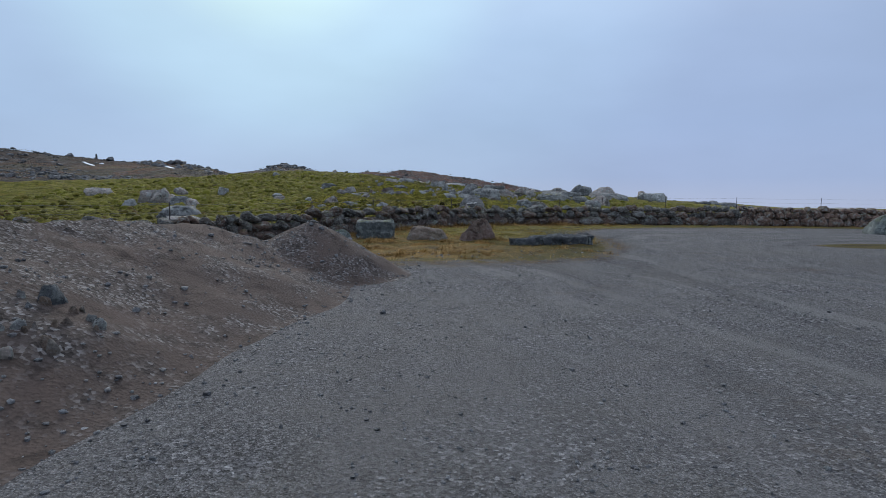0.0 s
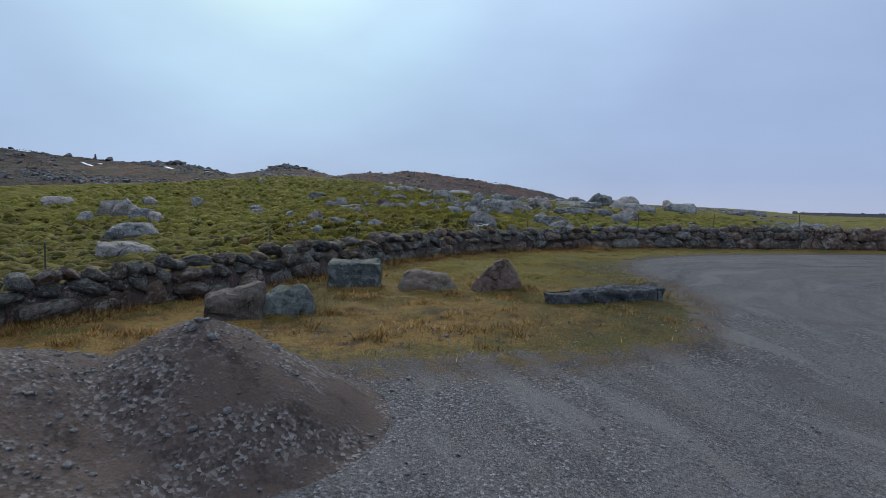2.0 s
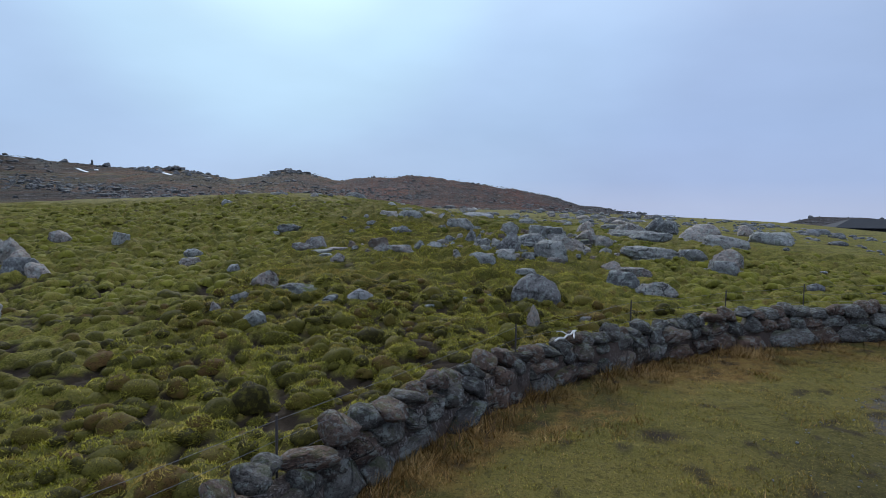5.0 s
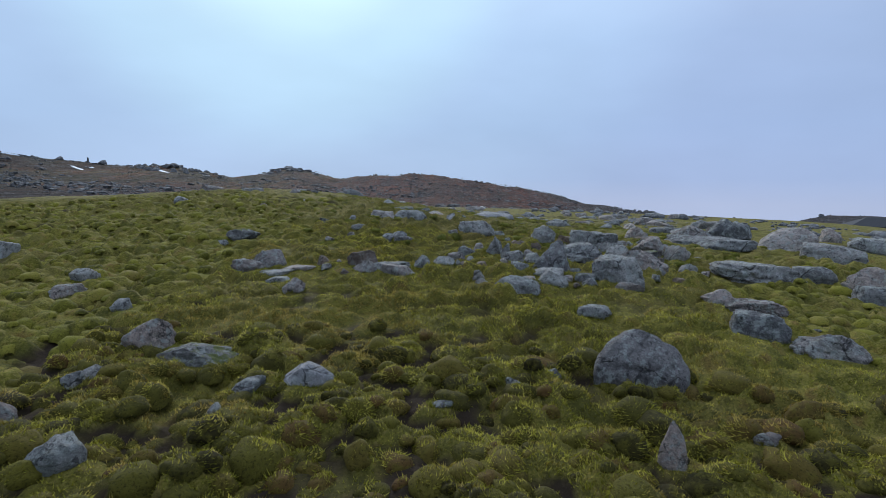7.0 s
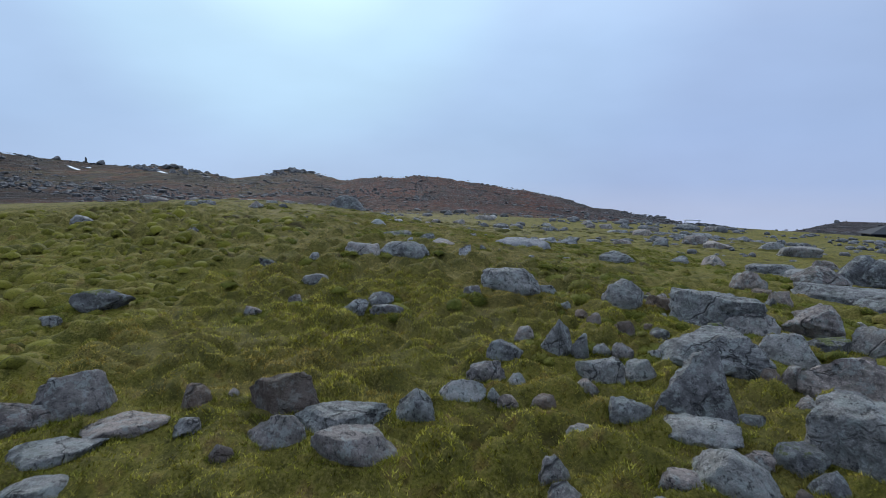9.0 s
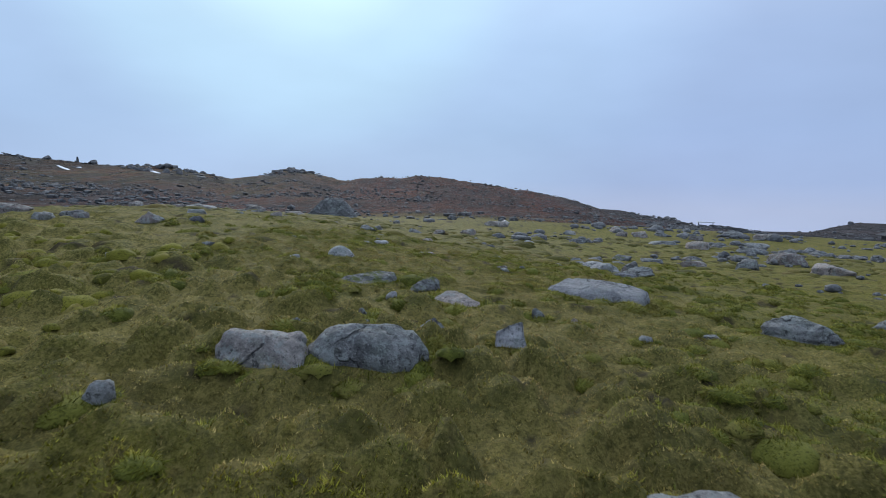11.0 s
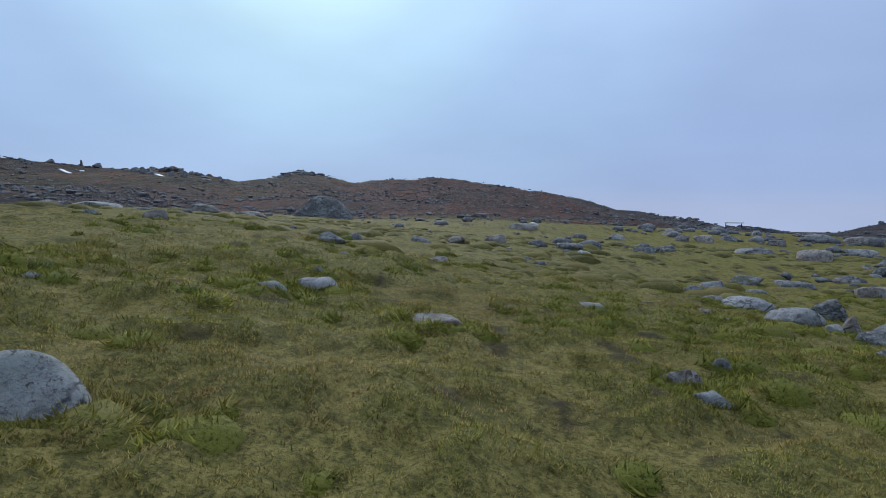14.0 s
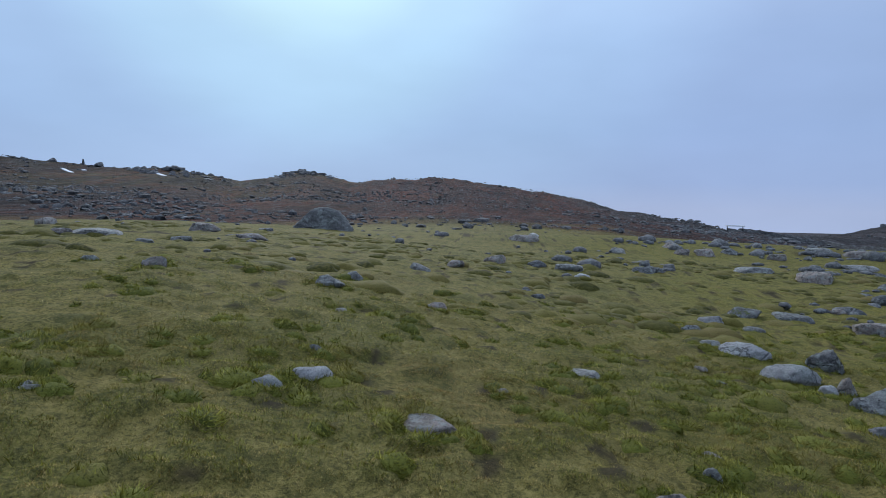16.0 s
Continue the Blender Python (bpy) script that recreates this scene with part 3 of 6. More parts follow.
def is_verge(x, y):
    return ease(np.interp(x, (2.0, 5.5), (-3.4, -1.6)), 0.3, side(GRAVEL_EDGE, x, y)) * ease(0.6, -0.2, side(WALL, x, y)) + ease(1.15, 0.75, np.hypot((x - 15.6) / 2.6, (y - 20.6) / 1.2))


def is_green(x, y):
    """Green growth on the verge, between the dead grass by the wall and the gravel."""
    w = -side(WALL, x, y) + 0.9 * rough(x / 1.3, y / 1.3, 171, 3)
    return ease(1.2, 2.6, w) * ease(20.5, 23.5, y + 0.8 * rough(x / 1.1, y / 1.1, 172, 2)) * 0.9


def is_damp(x, y):
    """Dark mossy ground where the verge thins out into the gravel."""
    e = side(GRAVEL_EDGE, x, y) + 0.8 * rough(x / 1.4, y / 1.4, 191, 3)
    return ease(3.0, 0.8, e) * ease(0.0, 2.5, x) * ease(30, 26, y)


def is_far(x, y):
    r = np.hypot(x + 2, y - 37)
    return ease(105, 175, r + 25 * rough(x / 30, y / 30, 71, 3) + 38 * ease(-18, -46, x)) * ease(0, 10, side(WALL, x, y))


def is_soil_and_shade(x, y):
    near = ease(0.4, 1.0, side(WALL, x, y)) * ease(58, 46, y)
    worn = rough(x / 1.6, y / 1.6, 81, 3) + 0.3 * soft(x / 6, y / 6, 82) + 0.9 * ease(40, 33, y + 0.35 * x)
    # peat in gaps between hummocks, which also carries the gaps' shade as colour
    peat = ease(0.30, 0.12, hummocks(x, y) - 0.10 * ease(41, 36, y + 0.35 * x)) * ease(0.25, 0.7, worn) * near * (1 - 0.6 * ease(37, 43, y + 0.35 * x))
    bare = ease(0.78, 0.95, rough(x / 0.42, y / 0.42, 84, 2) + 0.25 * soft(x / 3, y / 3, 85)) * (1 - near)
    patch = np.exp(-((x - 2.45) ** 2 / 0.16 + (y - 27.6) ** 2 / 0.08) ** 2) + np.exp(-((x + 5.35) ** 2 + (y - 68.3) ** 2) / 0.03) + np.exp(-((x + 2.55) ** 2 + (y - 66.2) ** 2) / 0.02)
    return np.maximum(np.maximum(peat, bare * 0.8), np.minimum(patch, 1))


def is_blade_shade(x, y):
    """Where blades stand dense: the shade between them is darkened into the ground's colour."""
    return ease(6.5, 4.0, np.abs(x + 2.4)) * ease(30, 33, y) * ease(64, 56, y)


def is_lush(x, y):
    return np.maximum(tussocky(x, y) * 0.8, 0.75 * ease(0.42, 0.75, hummocks(x, y)) * ease(48, 56, y))


# ---- helpers for things ----
def noise3(p, scale, seed=0):
    """Smooth noise at points in space, -1 to 1."""
    q = p * scale + seed * 7.31
    return (soft(q[:, 0] + 0.37 * q[:, 2], q[:, 1] - 0.21 * q[:, 2], seed) + soft(q[:, 1] * 0.9 + 5.1, q[:, 2] + 0.3 * q[:, 0], seed + 5) + soft(q[:, 2] * 1.1 - 3.7, q[:, 0] + 0.4 * q[:, 1], seed + 9)) / 1.9


def ball(level):
    bm = bmesh.new()
    bmesh.ops.create_icosphere(bm, subdivisions=level, radius=1.0)
    v = np.array([x.co[:] for x in bm.verts])
    f = np.array([[x.index for x in g.verts] for g in bm.faces])
    bm.free()
    return v, f


BALLS = {k: ball(k) for k in (1, 2, 3, 4, 5)}
FORMS = {  # boxiness, facets, depth of the facets, roughness
    "stone": (0.30, 11, 0.42, 0.13), "round": (0.14, 7, 0.24, 0.13), "slab": (0.42, 10, 0.34, 0.12), "long": (0.5, 8, 0.24, 0.12),
    "log": (0.55, 10, 0.26, 0.06), "crag": (0.25, 14, 0.52, 0.13), "block": (0.55, 10, 0.33, 0.07), "tall": (0.3, 10, 0.36, 0.10),
    "wedge": (0.5, 8, 0.3, 0.05), "cube": (0.72, 7, 0.18, 0.05)}


def stone_points(v, form, rng, seed):
    """A unit ball hewn into a stone."""
    box, cuts, deep, grain = FORMS[form]
    p = v / np.max(np.abs(v), axis=1, keepdims=True) * box + v * (1 - box)
    p = p * (1 + grain * 1.3 * noise3(p, 1.3, seed))[:, None]
    for _ in range(cuts):
        n = rng.normal(size=3)
        n[2] = abs(n[2]) if rng.random() < 0.7 else n[2]
        n /= np.linalg.norm(n)
        over = p @ n - rng.uniform(1 - deep, 1.0) * (0.8 + 0.3 * box)
        p = p - (np.logaddexp(0, over / 0.05) * 0.05)[:, None] * n
    if form in ("slab", "long"):
        p[:, 2] = np.minimum(p[:, 2], 0.62 + 0.10 * p[:, 0] * rng.normal() + 0.05 * noise3(p, 2.0, seed))
    if form == "wedge":
        p = p * np.stack([1 - 0.27 * (p[:, 2] + 1), 1 - 0.22 * (p[:, 2] + 1), np.ones(len(p))], 1)
    p = p * (1 + grain * 0.6 * noise3(p, 3.3, seed + 1) + grain * 0.5 * noise3(p, 7.0, seed + 2) + grain * 0.4 * noise3(p, 15.0, seed + 3) - grain * 0.6 * np.clip(0.12 - np.abs(noise3(p, 2.2, seed + 4)), 0, 1) / 0.12)[:, None]
    lo, hi = p.min(0), p.max(0)
    return (p - (lo + hi) / 2) / ((hi - lo) / 2)


LABELS = {
    "grey_lichen_rock": "grey granite boulder with pale lichen, half sunk in turf",
    "pale_granite": "pale weathered granite boulder lying in short grass",
    "mossy_rock": "low grey rock overgrown with moss cushions",
    "fell_rock": "dark outcrop of rock on a fell",
    "reddish_boulder": "reddish-brown boulder standing on straw-coloured grass beside a lot",
    "green_lichened_boulder": "blocky boulder with green lichen and moss on top",
    "dark_slate": "long dark slate block lying at the gravel's edge",
    "brown_rock": "brownish rounded rock lying among moss and grass",
    "white_quartz": "jagged rock splashed white, standing in the grass"}
count = 0
ROCKS = []


def boulder(x, y, wide, deep, high, turn, form, material, ground=None, level=None, lean=0.0, label=""):
    """A stone on the ground: its width, depth and height above the turf, turned about the vertical."""
    global count
    count += 1
    ROCKS.append((x, y, wide, deep, turn))
    rng = np.random.default_rng(1000 + count)
    level = level or (5 if wide > 1.35 and 15 < y < 66 and -9 < x < 9 else 4 if wide > 0.55 and y < 80 else 3)
    v, f = BALLS[level]
    p = stone_points(v, form, rng, count)
    sunk = high * 0.45 + 0.12
    p = p * (wide / 2, deep / 2, (high + sunk) / 2)
    p[:, 2] += (high - sunk) / 2
    me = mesh_from("boulder", p, f, True)
    me.materials.append(material)
    ob = new("boulder", me)
    z = float(lie(x, y, False)) if ground is None else ground
    ob.matrix_world = pose(x, y, z, lean, 0, turn + rng.uniform(-6, 6))
    return tagged(ob, label or LABELS[material.name], "boulder", "boulders on the moor" if y > 32 or abs(x) > 12 else "boulders along the lot")


def hewn(x, y, turn, corners, material, label, ground=None, edge=0.07, grain=0.03, fine=0.085):
    """An angular boulder: the hull of its corners in metres, edges worn round, faces pitted."""
    global count
    count += 1
    c = np.array(corners)
    ROCKS.append((x, y, np.ptp(c[:, 0]), np.ptp(c[:, 1]), turn))
    bm = bmesh.new()
    for p in corners:
        bm.verts.new(p)
    hull = bmesh.ops.convex_hull(bm, input=bm.verts[:])
    bmesh.ops.delete(bm, geom=[g for g in set(hull["geom_interior"]) | set(hull["geom_unused"]) if isinstance(g, bmesh.types.BMVert)], context="VERTS")
    bmesh.ops.dissolve_limit(bm, angle_limit=radians(6), verts=bm.verts[:], edges=bm.edges[:])
    bmesh.ops.bevel(bm, geom=bm.edges[:], offset=edge, segments=3, profile=0.5, affect="EDGES", clamp_overlap=True)
    for _ in range(6):
        bmesh.ops.triangulate(bm, faces=bm.faces[:])
        long = [e for e in bm.edges if e.calc_length() > fine]
        if not long:
            break
        bmesh.ops.subdivide_edges(bm, edges=long, cuts=1)
    bmesh.ops.triangulate(bm, faces=bm.faces[:])
    bm.normal_update()
    p, q = np.array([v.co[:] for v in bm.verts]), np.array([v.normal[:] for v in bm.verts])
    h = 1.6 * noise3(p, 1.9, count) + noise3(p, 4.5, count + 1) + 0.6 * noise3(p, 10.0, count + 2) + 0.4 * noise3(p, 21.0, count + 3) - 1.6 * np.clip(0.12 - np.abs(noise3(p, 1.7, count + 4)), 0, 1) / 0.12
    p = p + q * (grain * h)[:, None]
    me = mesh_from("boulder", p, np.array([[v.index for v in f.verts] for f in bm.faces]), True)
    bm.free()
    me.materials.append(material)
    ob = new("boulder", me)
    ob.matrix_world = pose(x, y, float(lie(x, y, False)) if ground is None else ground, 0, 0, turn)
    return tagged(ob, label, "boulder", "boulders on the moor" if y > 32 else "boulders along the lot")


def scatter(name, x, y, size, material, label, category, sink=0.3, flat=0.7, level=1, ground=None):
    """Many small stones in one mesh."""
    rng = np.random.default_rng(len(x) + 7)
    v, f = BALLS[level]
    n = len(x)
    z = (ground or (lambda a, b: lie(a, b, True)))(np.asarray(x), np.asarray(y))
    shape = 1 + 0.28 * rng.normal(size=(n, len(v), 1)).clip(-1.5, 1.5) * (0.7 if level == 1 else 0.35)
    s = np.asarray(size)[:, None] * np.stack([rng.uniform(0.8, 1.3, n), rng.uniform(0.7, 1.1, n), rng.uniform(0.45, 1.0, n) * flat], 1) / 2
    p = v[None] * shape * s[:, None, :]
    a = rng.uniform(0, 6.3, n)
    c, d = np.cos(a)[:, None], np.sin(a)[:, None]
    p = np.stack([p[:, :, 0] * c - p[:, :, 1] * d + np.asarray(x)[:, None], p[:, :, 0] * d + p[:, :, 1] * c + np.asarray(y)[:, None],
                  p[:, :, 2] + (z + s[:, 2] * (1 - 2 * sink))[:, None]], 2)
    faces = (f[None] + (np.arange(n) * len(v))[:, None, None]).reshape(-1, 3)
    me = mesh_from(name, p.reshape(-1, 3), faces, level > 1)
    me.materials.append(material)
    return tagged(new(name, me), label, category, kind="stuff")


class Turf:
    """Heights of the turf on a fine lattice, looked up in between."""

    def __init__(self, x0, x1, y0, y1, step=0.06):
        self.x0, self.y0, self.step = x0, y0, step
        self.z = lie(*np.meshgrid(np.arange(x0, x1, step), np.arange(y0, y1, step)))

    def at(self, x, y):
        u, v = (x - self.x0) / self.step, (y - self.y0) / self.step
        i, j = np.clip(u.astype(int), 0, self.z.shape[1] - 2), np.clip(v.astype(int), 0, self.z.shape[0] - 2)
        a, b = np.clip(u - i, 0, 1), np.clip(v - j, 0, 1)
        p, q, r, s = self.z[j, i], self.z[j, i + 1], self.z[j + 1, i], self.z[j + 1, i + 1]
        gx, gy = ((q - p) * (1 - b) + (s - r) * b) / self.step, ((r - p) * (1 - a) + (s - q) * a) / self.step
        return p + (q - p) * a + (r - p) * b + (p - q - r + s) * a * b, gx, gy




def blades(name, x, y, length, width, material, label, category, droop=0.5, spread=0.6, seed=3):
    """Grass: one narrow three-cornered blade at each place, growing off the turf and shaded with its swell."""
    rng = np.random.default_rng(seed)
    n = len(x)
    z, gx, gy = TURF.at(x, y)
    gx, gy = np.clip(gx, -1.6, 1.6), np.clip(gy, -1.6, 1.6)
    up = np.stack([-gx * droop, -gy * droop, np.ones(n)], 1) + rng.normal(size=(n, 3)) * spread * (1, 1, 0.25)
    up /= np.linalg.norm(up, axis=1, keepdims=True)
    up[:, 2] = np.abs(up[:, 2]) * 0.9 + 0.1
    a = rng.uniform(0, 6.3, n)
    side_way = np.stack([np.cos(a), np.sin(a), np.zeros(n)], 1) * (np.asarray(width) * rng.uniform(0.7, 1.3, n))[:, None]
    base = np.stack([x, y, z - 0.015], 1)
    tip = base + up * (np.asarray(length) * rng.uniform(0.5, 1.3, n))[:, None]
    grow = np.stack([-gx * 1.5, -gy * 1.5, np.ones(n)], 1) + rng.normal(size=(n, 3)) * 0.3
    grass_mesh(name, base - side_way, base + side_way, tip, grow, material, label, category)


def grass_mesh(name, a, b, tip, normal, material, label, category):
    """Blades as one mesh, their faces turned upwards, their shading that of the sward they make."""
    down = np.cross(b - a, tip - a)[:, 2] < 0
    a, b = np.where(down[:, None], b, a), np.where(down[:, None], a, b)
    me = mesh_from(name, np.stack([a, b, tip], 1).reshape(-1, 3), np.arange(3 * len(a)).reshape(-1, 3), True)
    normal = normal / np.linalg.norm(normal, axis=1, keepdims=True)
    me.normals_split_custom_set_from_vertices(np.repeat(normal, 3, 0).tolist())
    me.materials.append(material)
    return tagged(new(name, me), label, category, kind="stuff")


def part(name, me, parent, label="", m=None):
    ob = new(name, me)
    ob.parent = parent
    ob.matrix_local = m or Matrix()
    if label:
        ob["label"] = label
    return ob


def tube(points, radius, sides=6, name="tube", material=None, closed_tip=True):
    """A round bar along points."""
    bm = bmesh.new()
    rings = []
    for k, p in enumerate(points):
        a, b = Vector(points[max(k - 1, 0)]), Vector(points[min(k + 1, len(points) - 1)])
        q = (b - a).to_track_quat("Z", "Y")
        rings.append([bm.verts.new(Vector(p) + q @ Vector((math.cos(t) * radius, math.sin(t) * radius, 0))) for t in (2 * math.pi * i / sides for i in range(sides))])
    for r, s in zip(rings, rings[1:]):
        for i in range(sides):
            bm.faces.new((r[i], r[(i + 1) % sides], s[(i + 1) % sides], s[i]))
    bm.faces.new(rings[-1])
    bm.faces.new(rings[0][::-1])
    me = bpy.data.meshes.new(name)
    bm.to_mesh(me)
    bm.free()
    if material:
        me.materials.append(material)
    return me


ROCK_MOSSY = rock_material("mossy_rock", (0.07, 0.072, 0.07), (0.13, 0.133, 0.135), (0.2, 0.2, 0.2), 0.5, moss=0.9)
ROCK_BROWN = rock_material("brown_rock", (0.085, 0.062, 0.047), (0.150, 0.115, 0.092), (0.22, 0.182, 0.152), 0.2)
ROCK_WHITE = rock_material("white_quartz", (0.16, 0.16, 0.16), (0.62, 0.62, 0.62), (0.85, 0.85, 0.85), 0.15, grain=1.8)
POST = plain_material("rusty_iron", (0.035, 0.032, 0.032), (0.07, 0.055, 0.05), 40, 0.8)
WIRE = plain_material("grey_wire", (0.12, 0.12, 0.13), (0.2, 0.2, 0.21), 60, 0.5, 0.6)
SNOW = plain_material("old_snow", (0.72, 0.75, 0.8), (0.85, 0.87, 0.9), 2, 0.7)
BLEACHED = plain_material("bleached_wood", (0.42, 0.42, 0.41), (0.62, 0.62, 0.6), 14, 0.8)
TAR = plain_material("black_roofing", (0.016, 0.018, 0.022), (0.03, 0.033, 0.04), 1, 0.75)
CLAD = plain_material("dark_cladding", (0.02, 0.02, 0.022), (0.04, 0.04, 0.042), 1, 0.8)
WHITE = plain_material("white_paint", (0.6, 0.62, 0.64), (0.78, 0.8, 0.82), 3, 0.6)

# ---- boulders along the lot and over the moor ----
boulder(20.98, 28.11, 2.28, 1.71, 1.23, -36, "block", ROCK_GREEN)
boulder(-15.56, 35.08, 2.57, 1.93, 0.72, 33, "slab", ROCK)
boulder(-11.85, 27.70, 2.09, 1.57, 0.51, 35, "slab", ROCK)
boulder(-28.98, 50.22, 2.23, 1.67, 0.61, 36, "slab", ROCK)
boulder(-22.74, 43.43, 1.27, 0.95, 0.56, 35, "stone", ROCK)
boulder(-21.78, 49.55, 1.18, 0.88, 0.58, 29, "stone", ROCK)
boulder(25.70, 48.48, 3.33, 2.50, 1.13, -35, "stone", ROCK)
boulder(-7.11, 37.69, 1.01, 0.75, 0.55, 27, "stone", ROCK)
boulder(-5.95, 37.11, 1.53, 1.15, 0.25, 23, "stone", ROCK_MOSSY)
boulder(-3.71, 36.10, 0.90, 0.67, 0.31, 13, "stone", ROCK_PALE)
boulder(-4.61, 35.66, 0.59, 0.44, 0.22, 19, "stone", ROCK)
boulder(-6.11, 33.56, 0.69, 0.52, 0.32, 34, "stone", ROCK)
boulder(-7.39, 36.37, 0.49, 0.36, 0.18, 32, "stone", ROCK)
boulder(-11.60, 42.21, 0.91, 0.69, 0.27, 33, "slab", ROCK)
boulder(-17.82, 48.31, 0.88, 0.66, 0.59, 37, "slab", ROCK)
boulder(-7.61, 34.65, 0.34, 0.26, 0.33, 38, "stone", ROCK)
boulder(1.22, 33.89, 0.34, 0.26, 0.57, -21, "tall", ROCK)
boulder(-0.50, 36.19, 0.37, 0.28, 0.12, -6, "stone", ROCK)
boulder(0.23, 36.58, 0.27, 0.20, 0.15, -10, "stone", ROCK)
boulder(-1.62, 35.28, 0.40, 0.30, 0.11, 1, "stone", ROCK)
boulder(-4.82, 34.96, 0.29, 0.22, 0.12, 22, "stone", ROCK)
boulder(-7.47, 35.95, 0.35, 0.26, 0.21, 33, "stone", ROCK)
boulder(-9.21, 40.49, 0.52, 0.39, 0.25, 29, "stone", ROCK)
boulder(-12.22, 43.97, 0.85, 0.64, 0.32, 32, "slab", ROCK)
boulder(1.82, 40.81, 0.84, 0.63, 0.18, -13, "slab", ROCK)
boulder(0.22, 42.63, 1.23, 0.92, 0.39, -6, "stone", ROCK)
boulder(8.48, 46.80, 2.79, 2.09, 0.58, -26, "slab", ROCK)
boulder(10.65, 47.11, 1.54, 1.15, 0.56, -31, "stone", ROCK)
boulder(11.78, 46.16, 1.48, 1.11, 0.77, -34, "stone", ROCK)
boulder(10.96, 44.40, 1.37, 1.02, 0.50, -35, "slab", ROCK)
boulder(5.73, 42.87, 1.10, 0.83, 0.39, -24, "stone", ROCK)
boulder(6.28, 42.17, 1.52, 1.14, 0.29, -27, "slab", ROCK)
boulder(5.32, 40.03, 1.25, 0.94, 0.51, -27, "stone", ROCK)
boulder(6.15, 38.92, 1.50, 1.12, 0.41, -32, "stone", ROCK)
boulder(14.56, 55.86, 3.04, 2.28, 1.10, -29, "stone", ROCK)
boulder(13.22, 60.04, 1.85, 1.39, 1.12, -24, "stone", ROCK)
boulder(10.81, 58.40, 1.88, 1.41, 0.72, -21, "stone", ROCK)
boulder(14.81, 52.78, 2.54, 1.90, 0.73, -32, "slab", ROCK)
boulder(20.17, 61.70, 1.15, 0.86, 0.85, -32, "stone", ROCK)
boulder(19.51, 56.89, 2.54, 1.90, 0.75, -35, "slab", ROCK)
boulder(10.94, 54.68, 2.80, 2.10, 0.45, -24, "slab", ROCK)
boulder(-0.78, 43.58, 0.40, 0.30, 0.29, -2, "stone", ROCK)
boulder(-5.57, 41.89, 0.59, 0.44, 0.32, 15, "stone", ROCK)
boulder(-6.23, 42.93, 0.79, 0.59, 0.09, 16, "slab", ROCK)
boulder(1.38, 35.44, 0.27, 0.20, 0.13, -18, "stone", ROCK)
boulder(2.80, 34.76, 0.36, 0.27, 0.10, -28, "stone", ROCK)
boulder(-5.38, 41.73, 0.29, 0.22, 0.19, 15, "stone", ROCK)
boulder(-7.07, 44.90, 1.11, 0.83, 0.50, 33, "stone", ROCK)
boulder(-7.58, 44.32, 1.14, 0.85, 0.34, 38, "stone", ROCK)
boulder(-6.10, 44.41, 1.05, 0.85, 0.10, 30, "slab", ROCK)
boulder(-6.55, 43.70, 1.10, 0.80, 0.12, 34, "slab", ROCK)
boulder(-4.29, 45.14, 1.01, 0.75, 0.43, 16, "stone", ROCK_BROWN)
boulder(-4.06, 44.13, 0.74, 0.55, 0.31, 17, "stone", ROCK)
boulder(-3.38, 44.79, 1.41, 1.13, 0.17, 11, "slab", ROCK)
boulder(-3.07, 43.92, 1.06, 0.85, 0.28, 10, "slab", ROCK)
boulder(-2.42, 44.90, 0.61, 0.46, 0.38, 4, "stone", ROCK)
boulder(-1.83, 45.73, 0.77, 0.57, 0.23, -1, "stone", ROCK)
boulder(-1.41, 46.55, 0.68, 0.51, 0.24, -3, "stone", ROCK)
boulder(-1.04, 47.63, 0.67, 0.51, 0.30, -5, "stone", ROCK)
boulder(-0.59, 48.60, 0.41, 0.31, 0.28, -7, "stone", ROCK)
boulder(-0.07, 48.03, 0.68, 0.51, 0.64, -10, "stone", ROCK)
boulder(0.35, 47.88, 0.34, 0.25, 0.43, -12, "tall", ROCK)
boulder(-0.46, 52.97, 1.64, 1.23, 0.63, -5, "round", ROCK)
boulder(-1.54, 51.92, 0.52, 0.39, 0.29, -1, "stone", ROCK)
boulder(0.50, 53.06, 0.53, 0.40, 0.23, -9, "stone", ROCK)
boulder(2.24, 52.23, 1.10, 0.82, 0.70, -15, "round", ROCK)
boulder(3.28, 52.48, 0.76, 0.57, 0.34, -19, "stone", ROCK_BROWN)
boulder(4.24, 51.40, 2.14, 1.60, 0.75, -23, "slab", ROCK)
boulder(4.72, 50.53, 1.26, 0.94, 0.56, -26, "stone", ROCK)
boulder(2.89, 48.18, 2.04, 1.64, 0.56, -23, "slab", ROCK)
boulder(4.57, 48.70, 1.18, 0.89, 0.55, -29, "stone", ROCK)
boulder(6.32, 50.98, 1.42, 1.07, 0.73, -31, "stone", ROCK)
boulder(4.84, 47.14, 1.90, 1.43, 0.67, -34, "stone", ROCK)
boulder(3.85, 47.24, 0.45, 0.34, 0.37, -30, "stone", ROCK)
boulder(0.46, 46.76, 0.81, 0.61, 0.38, -14, "stone", ROCK)
boulder(1.19, 47.04, 0.65, 0.49, 0.29, -17, "stone", ROCK)
boulder(0.56, 45.37, 0.59, 0.44, 0.26, -17, "stone", ROCK)
boulder(1.39, 44.98, 1.07, 0.80, 0.20, -23, "slab", ROCK)
boulder(1.29, 43.80, 1.06, 0.79, 0.38, -26, "stone", ROCK)
boulder(-0.20, 44.67, 0.57, 0.43, 0.13, -13, "slab", ROCK)
boulder(-1.14, 45.49, 0.33, 0.25, 0.16, -5, "stone", ROCK)
boulder(-0.63, 45.54, 0.38, 0.28, 0.16, -9, "stone", ROCK_BROWN)
